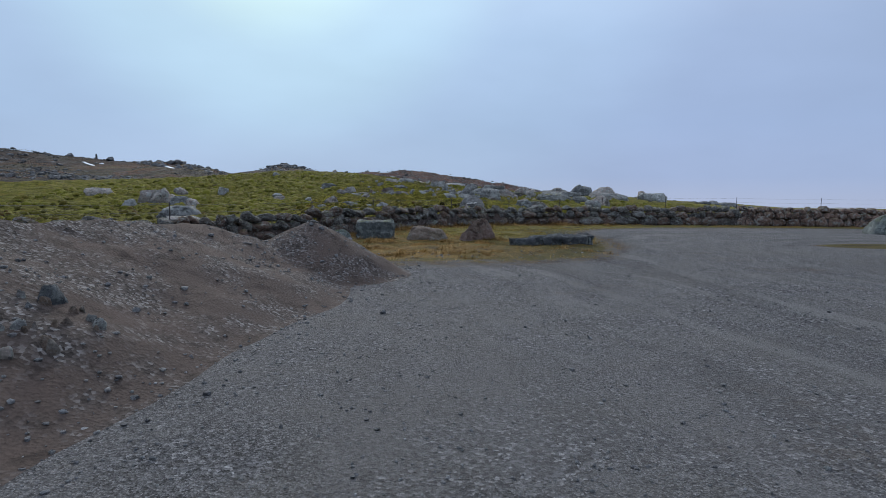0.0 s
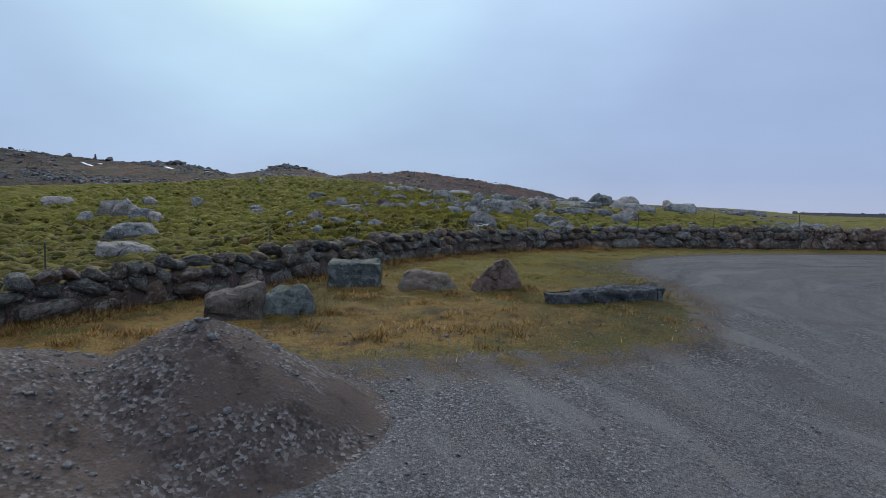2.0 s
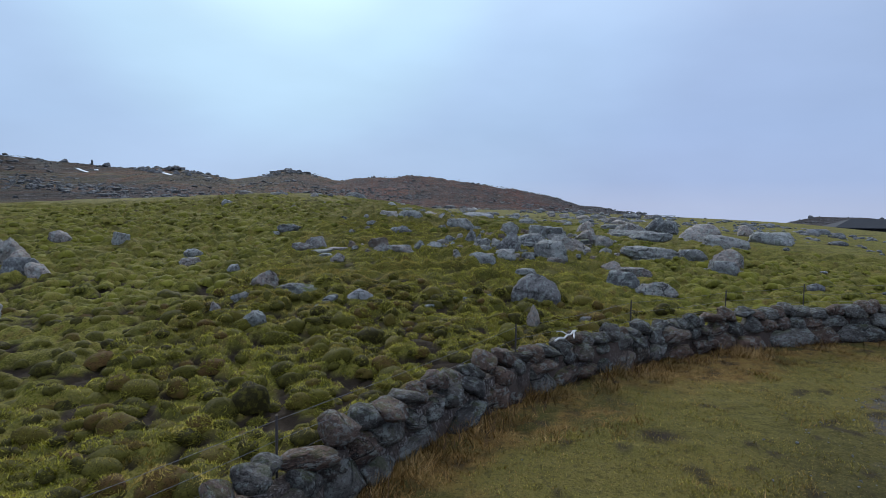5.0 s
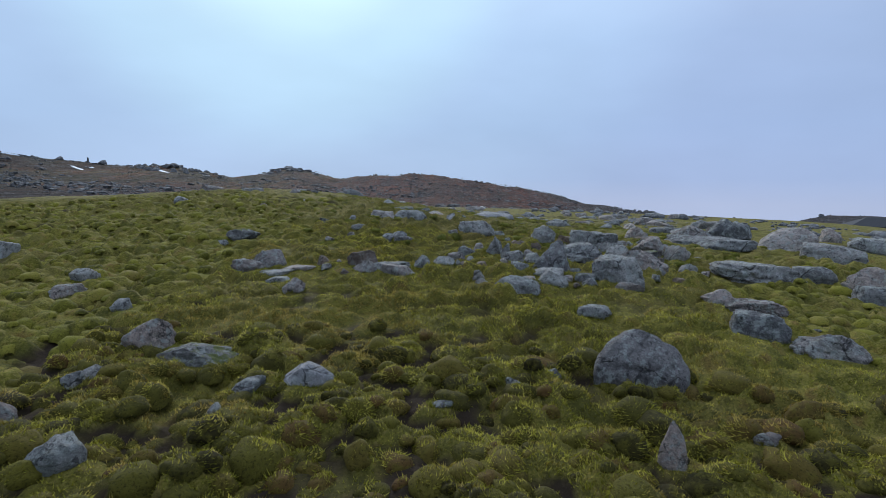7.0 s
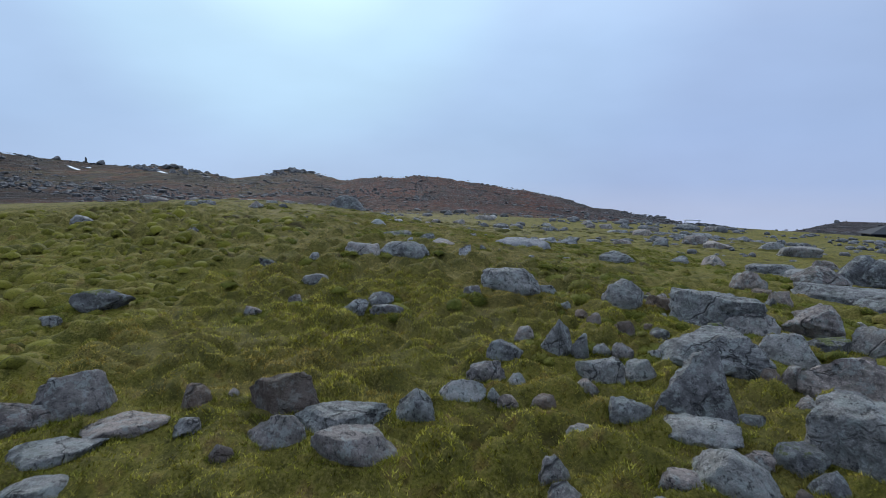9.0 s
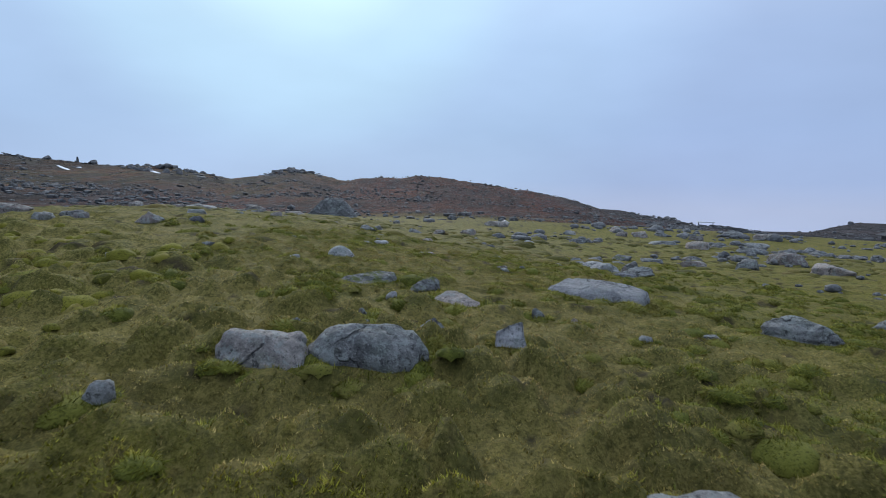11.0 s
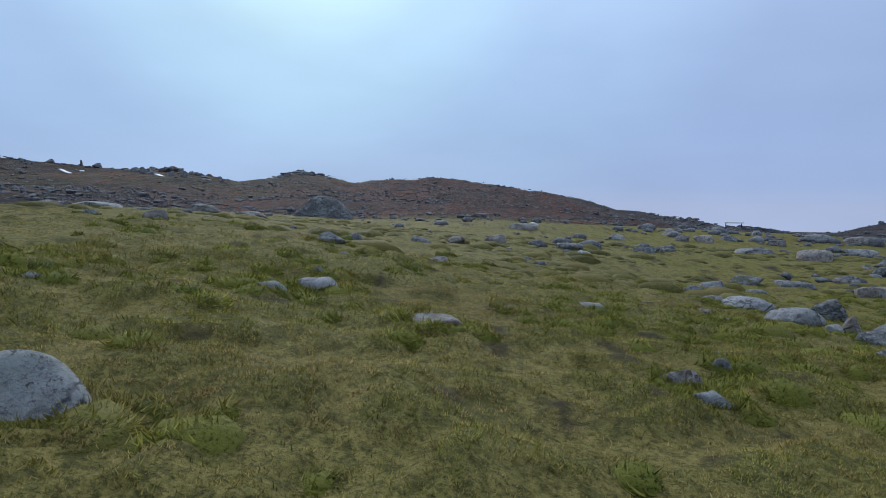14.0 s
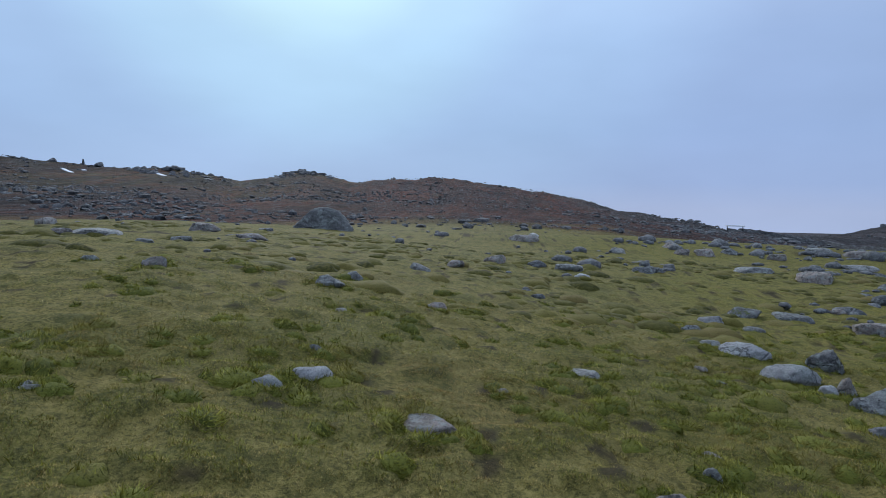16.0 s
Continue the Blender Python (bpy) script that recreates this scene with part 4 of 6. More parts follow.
boulder(-0.94, 46.24, 0.36, 0.27, 0.18, -6, "stone", ROCK)
boulder(0.13, 46.27, 0.41, 0.31, 0.18, -13, "stone", ROCK)
boulder(3.41, 44.54, 1.56, 1.25, 0.84, -36, "slab", ROCK)
boulder(2.38, 43.75, 0.47, 0.36, 0.24, -33, "stone", ROCK)
boulder(0.63, 43.57, 0.60, 0.45, 0.19, -21, "slab", ROCK)
boulder(-0.74, 43.31, 0.45, 0.34, 0.12, -11, "stone", ROCK)
boulder(13.69, 59.67, 2.03, 1.52, 1.02, -35, "stone", ROCK)
boulder(10.41, 55.99, 3.46, 2.60, 0.41, -33, "slab", ROCK)
boulder(11.22, 59.26, 2.25, 1.69, 0.57, -31, "stone", ROCK)
boulder(7.46, 56.64, 1.21, 0.91, 0.62, -26, "stone", ROCK)
boulder(10.72, 61.60, 2.03, 1.53, 0.39, -27, "slab", ROCK)
boulder(6.97, 49.71, 1.01, 0.76, 0.60, -35, "stone", ROCK)
boulder(18.12, 73.02, 2.47, 1.85, 0.66, -29, "slab", ROCK)
boulder(4.50, 61.37, 1.63, 1.22, 0.45, -15, "crag", ROCK)
boulder(-5.56, 52.18, 0.70, 0.52, 0.29, 14, "stone", ROCK)
boulder(-4.09, 49.81, 0.55, 0.41, 0.29, 10, "stone", ROCK)
boulder(-3.69, 50.74, 0.65, 0.48, 0.26, 7, "stone", ROCK)
boulder(-3.44, 49.98, 0.79, 0.59, 0.18, 7, "slab", ROCK)
boulder(-9.68, 49.88, 1.28, 0.96, 0.39, 31, "stone", ROCK_MOSSY)
boulder(-9.92, 48.53, 0.46, 0.35, 0.21, 35, "stone", ROCK)
boulder(-7.41, 54.26, 0.56, 0.42, 0.22, 18, "stone", ROCK_MOSSY)
boulder(-6.34, 55.20, 0.38, 0.29, 0.26, 14, "stone", ROCK)
boulder(-6.24, 49.47, 0.41, 0.31, 0.17, 19, "stone", ROCK)
boulder(-5.55, 50.26, 0.32, 0.24, 0.23, 15, "stone", ROCK)
boulder(-5.49, 45.08, 0.47, 0.35, 0.27, 24, "stone", ROCK_BROWN)
boulder(-5.21, 44.20, 0.35, 0.26, 0.19, 25, "stone", ROCK)
boulder(-4.55, 43.63, 0.33, 0.25, 0.18, 22, "stone", ROCK_BROWN)
boulder(-16.98, 60.67, 0.94, 0.70, 0.39, 33, "round", ROCK)
boulder(-19.34, 70.92, 1.59, 1.19, 0.42, 27, "slab", ROCK)
boulder(-11.78, 59.08, 0.56, 0.42, 0.21, 24, "stone", ROCK)
boulder(-12.50, 67.84, 0.85, 0.64, 0.36, 19, "stone", ROCK)
boulder(-15.77, 67.70, 0.78, 0.59, 0.25, 24, "slab", ROCK)
boulder(-15.45, 68.67, 0.80, 0.60, 0.25, 23, "slab", ROCK)
boulder(17.04, 85.63, 2.18, 1.63, 0.70, -21, "slab", ROCK)
boulder(13.05, 82.05, 1.33, 1.00, 0.62, -18, "stone", ROCK)
boulder(16.33, 79.97, 2.16, 1.62, 0.57, -23, "stone", ROCK)
boulder(19.76, 79.33, 1.77, 1.33, 0.64, -27, "stone", ROCK)
boulder(15.01, 64.98, 1.22, 0.91, 0.40, -31, "stone", ROCK)
boulder(7.35, 54.36, 0.74, 0.55, 0.40, -28, "stone", ROCK)
boulder(0.28, 44.51, 0.31, 0.23, 0.12, -17, "stone", ROCK)
boulder(-1.32, 45.70, 0.25, 0.19, 0.14, -4, "stone", ROCK)
boulder(1.38, 45.94, 0.28, 0.21, 0.18, -20, "stone", ROCK)
boulder(9.20, 63.42, 1.07, 0.80, 0.48, -23, "stone", ROCK)
boulder(7.65, 63.34, 0.91, 0.69, 0.34, -20, "stone", ROCK)
boulder(0.69, 51.52, 0.35, 0.26, 0.17, -10, "stone", ROCK)
boulder(1.06, 49.97, 0.38, 0.28, 0.27, -13, "stone", ROCK_BROWN)
boulder(-5.08, 45.35, 0.22, 0.16, 0.11, 21, "stone", ROCK)
boulder(-2.93, 58.88, 0.50, 0.38, 0.20, 2, "stone", ROCK)
boulder(-4.15, 59.30, 0.20, 0.15, 0.14, 12, "stone", ROCK)
boulder(-5.07, 58.33, 0.24, 0.18, 0.14, 21, "stone", ROCK)
boulder(-0.95, 60.65, 0.26, 0.20, 0.17, -11, "stone", ROCK)
boulder(-0.29, 60.26, 0.28, 0.21, 0.14, -16, "stone", ROCK)
boulder(2.30, 60.51, 0.55, 0.41, 0.07, -31, "slab", ROCK)
boulder(0.80, 59.65, 0.28, 0.21, 0.10, -25, "stone", ROCK_PALE)
boulder(-3.85, 60.85, 0.27, 0.24, 0.12, 8, "stone", ROCK_PALE)
boulder(-5.59, 60.18, 0.28, 0.21, 0.09, 20, "stone", ROCK)
boulder(-6.64, 63.84, 0.29, 0.22, 0.11, 19, "stone", ROCK)
boulder(-8.97, 64.25, 0.38, 0.29, 0.13, 28, "stone", ROCK)
boulder(-12.46, 68.19, 0.75, 0.56, 0.24, 31, "stone", ROCK)
boulder(-15.13, 68.52, 0.67, 0.50, 0.20, 37, "stone", ROCK)
boulder(-27.91, 95.23, 1.16, 0.87, 0.50, 30, "stone", ROCK)
boulder(-13.28, 73.20, 0.81, 0.61, 0.19, 27, "slab", ROCK)
boulder(-10.24, 62.29, 0.47, 0.35, 0.09, 37, "slab", ROCK)
boulder(-1.22, 67.49, 0.43, 0.32, 0.10, -5, "stone", ROCK)
boulder(-4.01, 58.82, 0.13, 0.10, 0.08, 12, "stone", ROCK)
boulder(-5.63, 68.89, 0.51, 0.38, 0.09, 18, "stone", ROCK_PALE)
boulder(-5.21, 69.43, 0.55, 0.41, 0.14, 14, "stone", ROCK_PALE)
boulder(-3.63, 68.39, 0.74, 0.56, 0.07, 4, "slab", ROCK)
boulder(-1.14, 66.92, 0.47, 0.35, 0.09, -20, "stone", ROCK_PALE)
boulder(-6.99, 77.55, 0.93, 0.70, 0.28, 13, "round", ROCK)
boulder(-6.71, 79.57, 0.52, 0.39, 0.30, 11, "round", ROCK)
boulder(-4.04, 76.83, 0.61, 0.46, 0.17, 3, "stone", ROCK)
boulder(-4.04, 90.68, 0.85, 0.64, 0.30, 2, "stone", ROCK)
boulder(-2.01, 95.60, 1.28, 0.96, 0.47, -2, "stone", ROCK)
boulder(-1.15, 84.92, 0.56, 0.42, 0.17, -5, "stone", ROCK)
boulder(2.11, 95.39, 1.60, 1.20, 0.42, -9, "stone", ROCK)
boulder(2.27, 92.54, 1.04, 0.78, 0.22, -10, "stone", ROCK_PALE)
boulder(-5.41, 86.53, 0.94, 0.71, 0.30, 5, "stone", ROCK)
boulder(7.08, 97.92, 1.87, 1.40, 0.35, -16, "stone", ROCK)
boulder(-11.02, 76.21, 0.58, 0.44, 0.24, 28, "stone", ROCK)
boulder(-1.17, 72.17, 0.65, 0.49, 0.05, -10, "slab", ROCK)
boulder(-0.29, 68.87, 0.31, 0.23, 0.09, -21, "stone", ROCK)
boulder(1.59, 74.39, 0.36, 0.27, 0.10, -20, "stone", ROCK)
boulder(4.98, 82.64, 0.86, 0.64, 0.28, -21, "stone", ROCK_PALE)
boulder(7.00, 84.74, 1.19, 0.89, 0.35, -23, "stone", ROCK_MOSSY)
boulder(3.80, 77.37, 1.30, 0.98, 0.28, -23, "stone", ROCK_PALE)
boulder(3.55, 74.68, 1.21, 0.91, 0.35, -27, "stone", ROCK_PALE)
boulder(5.28, 76.44, 0.81, 0.61, 0.53, -29, "stone", ROCK)
boulder(4.48, 72.91, 1.35, 1.01, 0.44, -33, "stone", ROCK)
boulder(3.51, 71.20, 1.00, 0.75, 0.20, -34, "stone", ROCK_PALE)
boulder(4.24, 73.84, 0.41, 0.31, 0.37, -31, "stone", ROCK)
boulder(8.68, 84.53, 1.46, 1.09, 0.22, -27, "slab", ROCK)
boulder(16.09, 96.67, 1.9, 1.5, 0.62, -29, "crag", ROCK)
boulder(14.87, 101.54, 2.45, 1.84, 0.40, -24, "slab", ROCK)
boulder(27.52, 111.29, 2.7, 2.0, 0.45, -32, "slab", ROCK)
boulder(17.22, 116.08, 1.91, 1.43, 0.60, -20, "stone", ROCK)
boulder(1.54, 120.14, 3.01, 2.26, 0.59, -5, "slab", ROCK)
boulder(2.95, 124.82, 1.19, 0.90, 0.40, -6, "crag", ROCK_WHITE)
boulder(-7.82, 67.85, 0.26, 0.20, 0.06, 35, "stone", ROCK)
boulder(-4.59, 64.87, 0.11, 0.08, 0.03, 21, "stone", ROCK)
boulder(-2.20, 65.07, 0.07, 0.05, 0.03, -15, "stone", ROCK)
boulder(3.45, 80.18, 0.60, 0.45, 0.24, -19, "stone", ROCK)
boulder(1.57, 73.22, 0.36, 0.27, 0.10, -22, "stone", ROCK)
boulder(10.42, 82.59, 1.41, 1.06, 0.38, -33, "slab", ROCK)
boulder(18.83, 93.63, 2.18, 1.63, 0.45, -34, "slab", ROCK)
boulder(23.12, 115.59, 1.69, 1.27, 0.51, -26, "slab", ROCK)
boulder(3.85, 73.80, 0.47, 0.36, 0.16, -29, "stone", ROCK_PALE)
boulder(5.96, 81.63, 0.73, 0.55, 0.20, -24, "stone", ROCK)
boulder(3.17, 77.98, 0.59, 0.44, 0.17, -21, "stone", ROCK)
boulder(11.63, 86.32, 1.09, 0.82, 0.21, -31, "stone", ROCK)
boulder(9.27, 114.47, 1.28, 0.96, 0.47, -13, "stone", ROCK)
boulder(15.66, 120.33, 1.74, 1.30, 0.54, -18, "stone", ROCK)
boulder(19.99, 117.67, 1.71, 1.28, 0.52, -22, "stone", ROCK)
boulder(29.05, 119.69, 2.48, 1.86, 0.68, -29, "slab", ROCK)
boulder(15.15, 115.93, 1.35, 1.01, 0.50, -19, "stone", ROCK)
boulder(32.59, 119.01, 3.15, 2.36, 0.61, -32, "slab", ROCK)
boulder(-19.55, 84.84, 1.05, 0.79, 0.28, 35, "slab", ROCK)
boulder(-18.41, 85.21, 2.05, 1.54, 0.29, 33, "slab", ROCK)
boulder(-18.44, 94.98, 1.86, 1.39, 0.52, 25, "crag", ROCK)
boulder(-14.06, 90.68, 1.57, 1.18, 0.29, 21, "slab", ROCK)
boulder(-15.03, 85.55, 0.87, 0.65, 0.17, 27, "slab", ROCK)
boulder(-17.84, 103.39, 1.03, 0.77, 0.26, 19, "slab", ROCK)
boulder(-14.92, 82.66, 0.67, 0.50, 0.15, 29, "slab", ROCK)
boulder(-10.82, 75.82, 0.57, 0.42, 0.31, 29, "stone", ROCK)
boulder(-12.59, 76.07, 0.45, 0.34, 0.14, 33, "stone", ROCK)
boulder(-7.76, 67.75, 0.29, 0.22, 0.06, 38, "stone", ROCK)
boulder(-6.38, 68.09, 0.14, 0.10, 0.03, 27, "stone", ROCK)
boulder(-2.72, 70.17, 0.28, 0.21, 0.05, -3, "stone", ROCK)
boulder(-0.49, 68.32, 0.24, 0.18, 0.12, -22, "stone", ROCK)
boulder(-5.48, 70.63, 0.35, 0.26, 0.12, 15, "stone", ROCK)
boulder(-5.82, 73.91, 0.35, 0.26, 0.10, 12, "stone", ROCK)

boulder(-22.4, 45.6, 1.7, 1.4, 0.95, 50, "crag", ROCK)
boulder(-21.2, 44.9, 1.6, 1.5, 1.15, 20, "crag", ROCK)
boulder(-20.0, 44.0, 1.3, 1.1, 0.75, 80, "crag", ROCK)
boulder(-18.6, 42.2, 1.5, 1.2, 0.75, 30, "stone", ROCK)
boulder(-17.4, 41.6, 1.1, 1.0, 0.6, 10, "stone", ROCK)
hewn(-4.22, 17.15, 24, ((-0.46, -0.38, -0.25), (0.56, -0.40, -0.25), (0.64, 0.30, -0.25), (-0.42, 0.42, -0.25), (-0.48, -0.36, 0.30), (0.42, -0.42, 0.42), (0.66, -0.05, 0.66), (0.60, 0.34, 0.68), (-0.42, 0.36, 0.42)), ROCK_BROWN, "brown flat-topped boulder tilted on dead grass")
hewn(-2.44, 21.05, 6, ((-0.62, -0.44, -0.25), (0.66, -0.40, -0.25), (0.62, 0.48, -0.25), (-0.60, 0.46, -0.25), (-0.64, -0.42, 0.58), (0.66, -0.38, 0.63), (0.60, 0.44, 0.70), (-0.58, 0.42, 0.66)), ROCK_GREEN, "squarish flat-topped boulder green with lichen beside a stone wall", edge=0.06)
hewn(-0.60, 20.80, 2, ((-0.72, -0.40, -0.25), (0.70, -0.44, -0.25), (0.66, 0.46, -0.25), (-0.66, 0.44, -0.25), (-0.66, -0.34, 0.32), (-0.50, 0.10, 0.52), (0.16, -0.20, 0.48), (0.52, 0.26, 0.40), (0.70, -0.30, 0.20)), ROCK_BROWN, "low reddish-brown boulder standing on straw-coloured grass", edge=0.12)
hewn(1.15, 20.75, -4, ((-0.66, -0.36, -0.25), (0.62, -0.40, -0.25), (0.60, 0.40, -0.25), (-0.58, 0.40, -0.25), (-0.60, -0.30, 0.22), (-0.16, -0.16, 0.66), (0.22, -0.12, 0.80), (0.26, 0.20, 0.76), (0.64, -0.22, 0.20)), ROCK_RED, "three-cornered reddish boulder on dead grass", edge=0.08)
hewn(-3.77, 57.25, 4, ((-0.86, -0.44, -0.2), (0.50, -0.62, -0.2), (0.98, 0.10, -0.2), (-0.70, 0.60, -0.2), (-0.84, -0.30, 0.22), (-0.50, 0.10, 0.46), (0.10, -0.30, 0.44), (0.52, 0.20, 0.46), (0.94, -0.10, 0.20), (0.40, -0.58, 0.16)), ROCK, "broad rounded granite boulder seamed and lichened", edge=0.12)
hewn(-1.68, 58.42, -8, ((-0.24, -0.14, -0.2), (0.26, -0.16, -0.2), (0.24, 0.14, -0.2), (-0.22, 0.14, -0.2), (-0.25, -0.06, 0.26), (-0.06, 0.05, 0.34), (0.20, 0.0, 0.42), (0.27, -0.10, 0.10)), ROCK_WHITE, "jagged rock splashed white, standing in the grass", edge=0.02, grain=0.028, fine=0.05)
hewn(1.68, 45.90, -18, ((-0.66, -0.50, -0.2), (0.60, -0.54, -0.2), (0.62, 0.50, -0.2), (-0.60, 0.48, -0.2), (-0.46, -0.36, 0.40), (0.06, -0.05, 0.98), (0.30, 0.10, 0.92), (0.44, -0.40, 0.34), (-0.20, 0.30, 0.70)), ROCK, "tall peaked granite boulder among a jumble of stones", edge=0.06, grain=0.04)
hewn(-3.32, 17.75, 10, ((-0.58, -0.40, -0.25), (0.56, -0.44, -0.25), (0.60, 0.40, -0.25), (-0.55, 0.44, -0.25), (-0.58, -0.30, 0.16), (-0.14, -0.30, 0.44), (0.30, -0.22, 0.60), (0.60, -0.20, 0.34), (0.42, 0.24, 0.62), (-0.36, 0.30, 0.40)), ROCK_GREEN, "rounded block green with lichen and moss on dead grass", edge=0.2)
hewn(3.45, 19.35, 14, ((-1.30, -0.26, -0.12), (1.40, -0.28, -0.2), (1.42, 0.28, -0.2), (-1.34, 0.28, -0.15), (-1.47, -0.18, 0.22), (-1.40, 0.22, 0.25), (-0.3, -0.30, 0.28), (1.42, -0.26, 0.30), (1.40, 0.24, 0.40), (0.2, 0.26, 0.36)), ROCK_DARK, "long dark slate block lying at the gravel's edge", edge=0.05, grain=0.04, fine=0.1)
hewn(-5.10, 56.85, 12, ((-0.62, -0.42, -0.2), (0.56, -0.56, -0.2), (0.62, 0.42, -0.2), (-0.56, 0.46, -0.2), (-0.56, -0.10, 0.34), (-0.44, 0.30, 0.42), (0.10, -0.12, 0.28), (0.56, -0.20, 0.33), (0.58, 0.30, 0.30)), ROCK, "blocky grey granite boulder with a saddle-shaped top", edge=0.12)
hewn(-5.70, 64.90, 20, ((-0.46, -0.34, -0.25), (0.44, -0.31, -0.25), (0.42, 0.34, -0.25), (-0.41, 0.33, -0.25), (-0.32, -0.18, 0.22), (-0.08, -0.06, 0.33), (0.12, 0.12, 0.32), (0.36, -0.09, 0.13), (-0.24, 0.18, 0.25)), ROCK, "smooth domed grey boulder half sunk in turf", ground=6.66, edge=0.2, grain=0.012)
hewn(-4.60, 62.22, 30, ((-0.78, -0.34, -0.2), (0.72, -0.40, -0.2), (0.80, 0.34, -0.2), (-0.66, 0.44, -0.2), (-0.76, -0.22, 0.08), (-0.50, 0.16, 0.26), (0.00, 0.30, 0.32), (0.48, 0.26, 0.36), (0.74, 0.02, 0.30), (0.40, -0.34, 0.14), (-0.30, -0.36, 0.10)), ROCK_MOSSY, "long low grey rock rising from a rim of moss", ground=6.26, edge=0.07, grain=0.03)
hewn(-3.28, 62.02, 34, ((-0.42, -0.20, -0.2), (0.38, -0.22, -0.2), (0.42, 0.18, -0.2), (-0.36, 0.20, -0.2), (-0.40, -0.14, 0.04), (-0.12, 0.04, 0.16), (0.26, 0.10, 0.26), (0.41, 0.00, 0.23), (0.16, -0.20, 0.06)), ROCK_MOSSY, "wedge-shaped dark grey rock in a mossy tuft", edge=0.05, grain=0.03)
hewn(-2.55, 61.10, -10, ((-0.48, -0.34, -0.2), (0.46, -0.46, -0.2), (0.52, 0.34, -0.2), (-0.44, 0.38, -0.2), (-0.46, 0.02, 0.20), (-0.24, 0.26, 0.33), (0.10, 0.20, 0.30), (0.50, -0.04, 0.14), (0.20, -0.44, 0.04), (-0.16, -0.34, 0.08)), ROCK, "grey slab of granite tilted towards the slope's foot", ground=6.06, edge=0.05, grain=0.025)
hewn(0.80, 63.85, -26, ((-1.25, -0.70, -0.2), (1.25, -0.80, -0.2), (1.30, 0.70, -0.2), (-1.10, 0.95, -0.2), (-1.13, -0.40, 0.18), (-0.80, 0.70, 0.40), (0.30, -0.46, 0.26), (0.60, 0.70, 0.36), (1.22, -0.40, 0.14), (1.24, 0.4, 0.20)), ROCK_PALE, "long smooth pale granite slab lying in short grass", edge=0.14, grain=0.02, fine=0.12)
hewn(1.68, 36.80, -14, ((-0.76, -0.48, -0.2), (0.70, -0.55, -0.2), (0.76, 0.50, -0.2), (-0.70, 0.50, -0.2), (-0.74, -0.36, 0.34), (-0.34, -0.10, 0.86), (0.06, 0.10, 0.95), (0.66, -0.10, 0.58), (0.80, -0.34, 0.22), (0.40, -0.52, 0.40), (-0.40, -0.52, 0.30)), ROCK, "big rounded grey boulder speckled with pale lichen", edge=0.22, grain=0.022)
hewn(-17.2, 117.0, 8, ((-2.9, -1.8, -0.6), (2.9, -1.9, -0.6), (2.7, 2.0, -0.6), (-2.7, 1.9, -0.6), (-2.6, -1.4, 0.3), (-0.9, -0.6, 1.9), (0.4, -0.2, 2.2), (1.5, 0.4, 1.7), (2.7, -1.2, 0.3), (-1.3, 1.2, 1.6)), ROCK_BIG, "big peaked grey outcrop on the moor's crest", edge=0.35, grain=0.06, fine=0.35)

rng = np.random.default_rng(77)
placed = 0
while placed < 55:
    x, y = rng.uniform(0.2, 8.5), rng.uniform(43.5, 56)
    if abs((x - 0.5) * 0.55 - (y - 46) * 0.45 - 0.6) > 2.6:
        continue
    w = float(np.clip(rng.lognormal(-0.85, 0.45), 0.2, 1.1))
    if all(math.hypot(x - a, y - b) > (w + max(c, d)) * 0.42 for a, b, c, d, _ in ROCKS):
        boulder(x, y, w, w * rng.uniform(0.7, 1.0), w * rng.uniform(0.3, 0.6), rng.uniform(0, 180), ("stone", "round", "slab")[rng.integers(3)], (ROCK, ROCK, ROCK_BROWN, ROCK_MOSSY)[rng.integers(4)])
        placed += 1

# ---- the ground, worn level close about each stone ----
for bx, by, bw, bd, _ in ROCKS:
    if NEAR_X < bx < NEAR_X + 0.1 * NEAR.shape[1] and NEAR_Y < by < NEAR_Y + 0.1 * NEAR.shape[0]:
        reach = (bw + bd) / 4 + 0.30
        i0, i1, j0, j1 = (int(max(v, 0)) for v in ((bx - reach - NEAR_X) * 10, (bx + reach - NEAR_X) * 10 + 2, (by - reach - NEAR_Y) * 10, (by + reach - NEAR_Y) * 10 + 2))
        u, v = np.meshgrid(NEAR_X + 0.1 * np.arange(NEAR.shape[1])[i0:i1], NEAR_Y + 0.1 * np.arange(NEAR.shape[0])[j0:j1])
        NEAR[j0:j1, i0:i1] = np.maximum(NEAR[j0:j1, i0:i1], ease(reach, reach - 0.38, np.hypot(u - bx, v - by)))
rows = np.concatenate([spaced(2.0, 27.0, 0.2, -2600, 27.0, 1.15), np.arange(27.1, 51.95, 0.095), spaced(52.0, 76.0, 0.16, 52.0, 2800)])
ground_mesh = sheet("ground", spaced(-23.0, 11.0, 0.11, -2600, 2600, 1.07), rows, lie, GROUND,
                    (("lot", is_lot), ("verge", is_verge), ("far", is_far), ("soil_and_shade", is_soil_and_shade), ("lush", is_lush), ("blade_shade", is_blade_shade), ("green", is_green), ("damp", is_damp)))
tagged(new("ground", ground_mesh), "mossy moorland rising from a grey gravel lot to brown fells", "ground", kind="structure")

TURF = Turf(-13.5, 10.5, 12.5, 83)

# ---- the dry-stone wall ----
def along(points, s):
    """Place and way at s metres along a line of points."""
    for (ax, ay), (bx, by) in zip(points, points[1:]):
        n = math.hypot(bx - ax, by - ay)
        if s <= n:
            return ax + (bx - ax) * s / n, ay + (by - ay) * s / n, math.atan2(by - ay, bx - ax)
        s -= n
    return bx, by, math.atan2(by - ay, bx - ax)


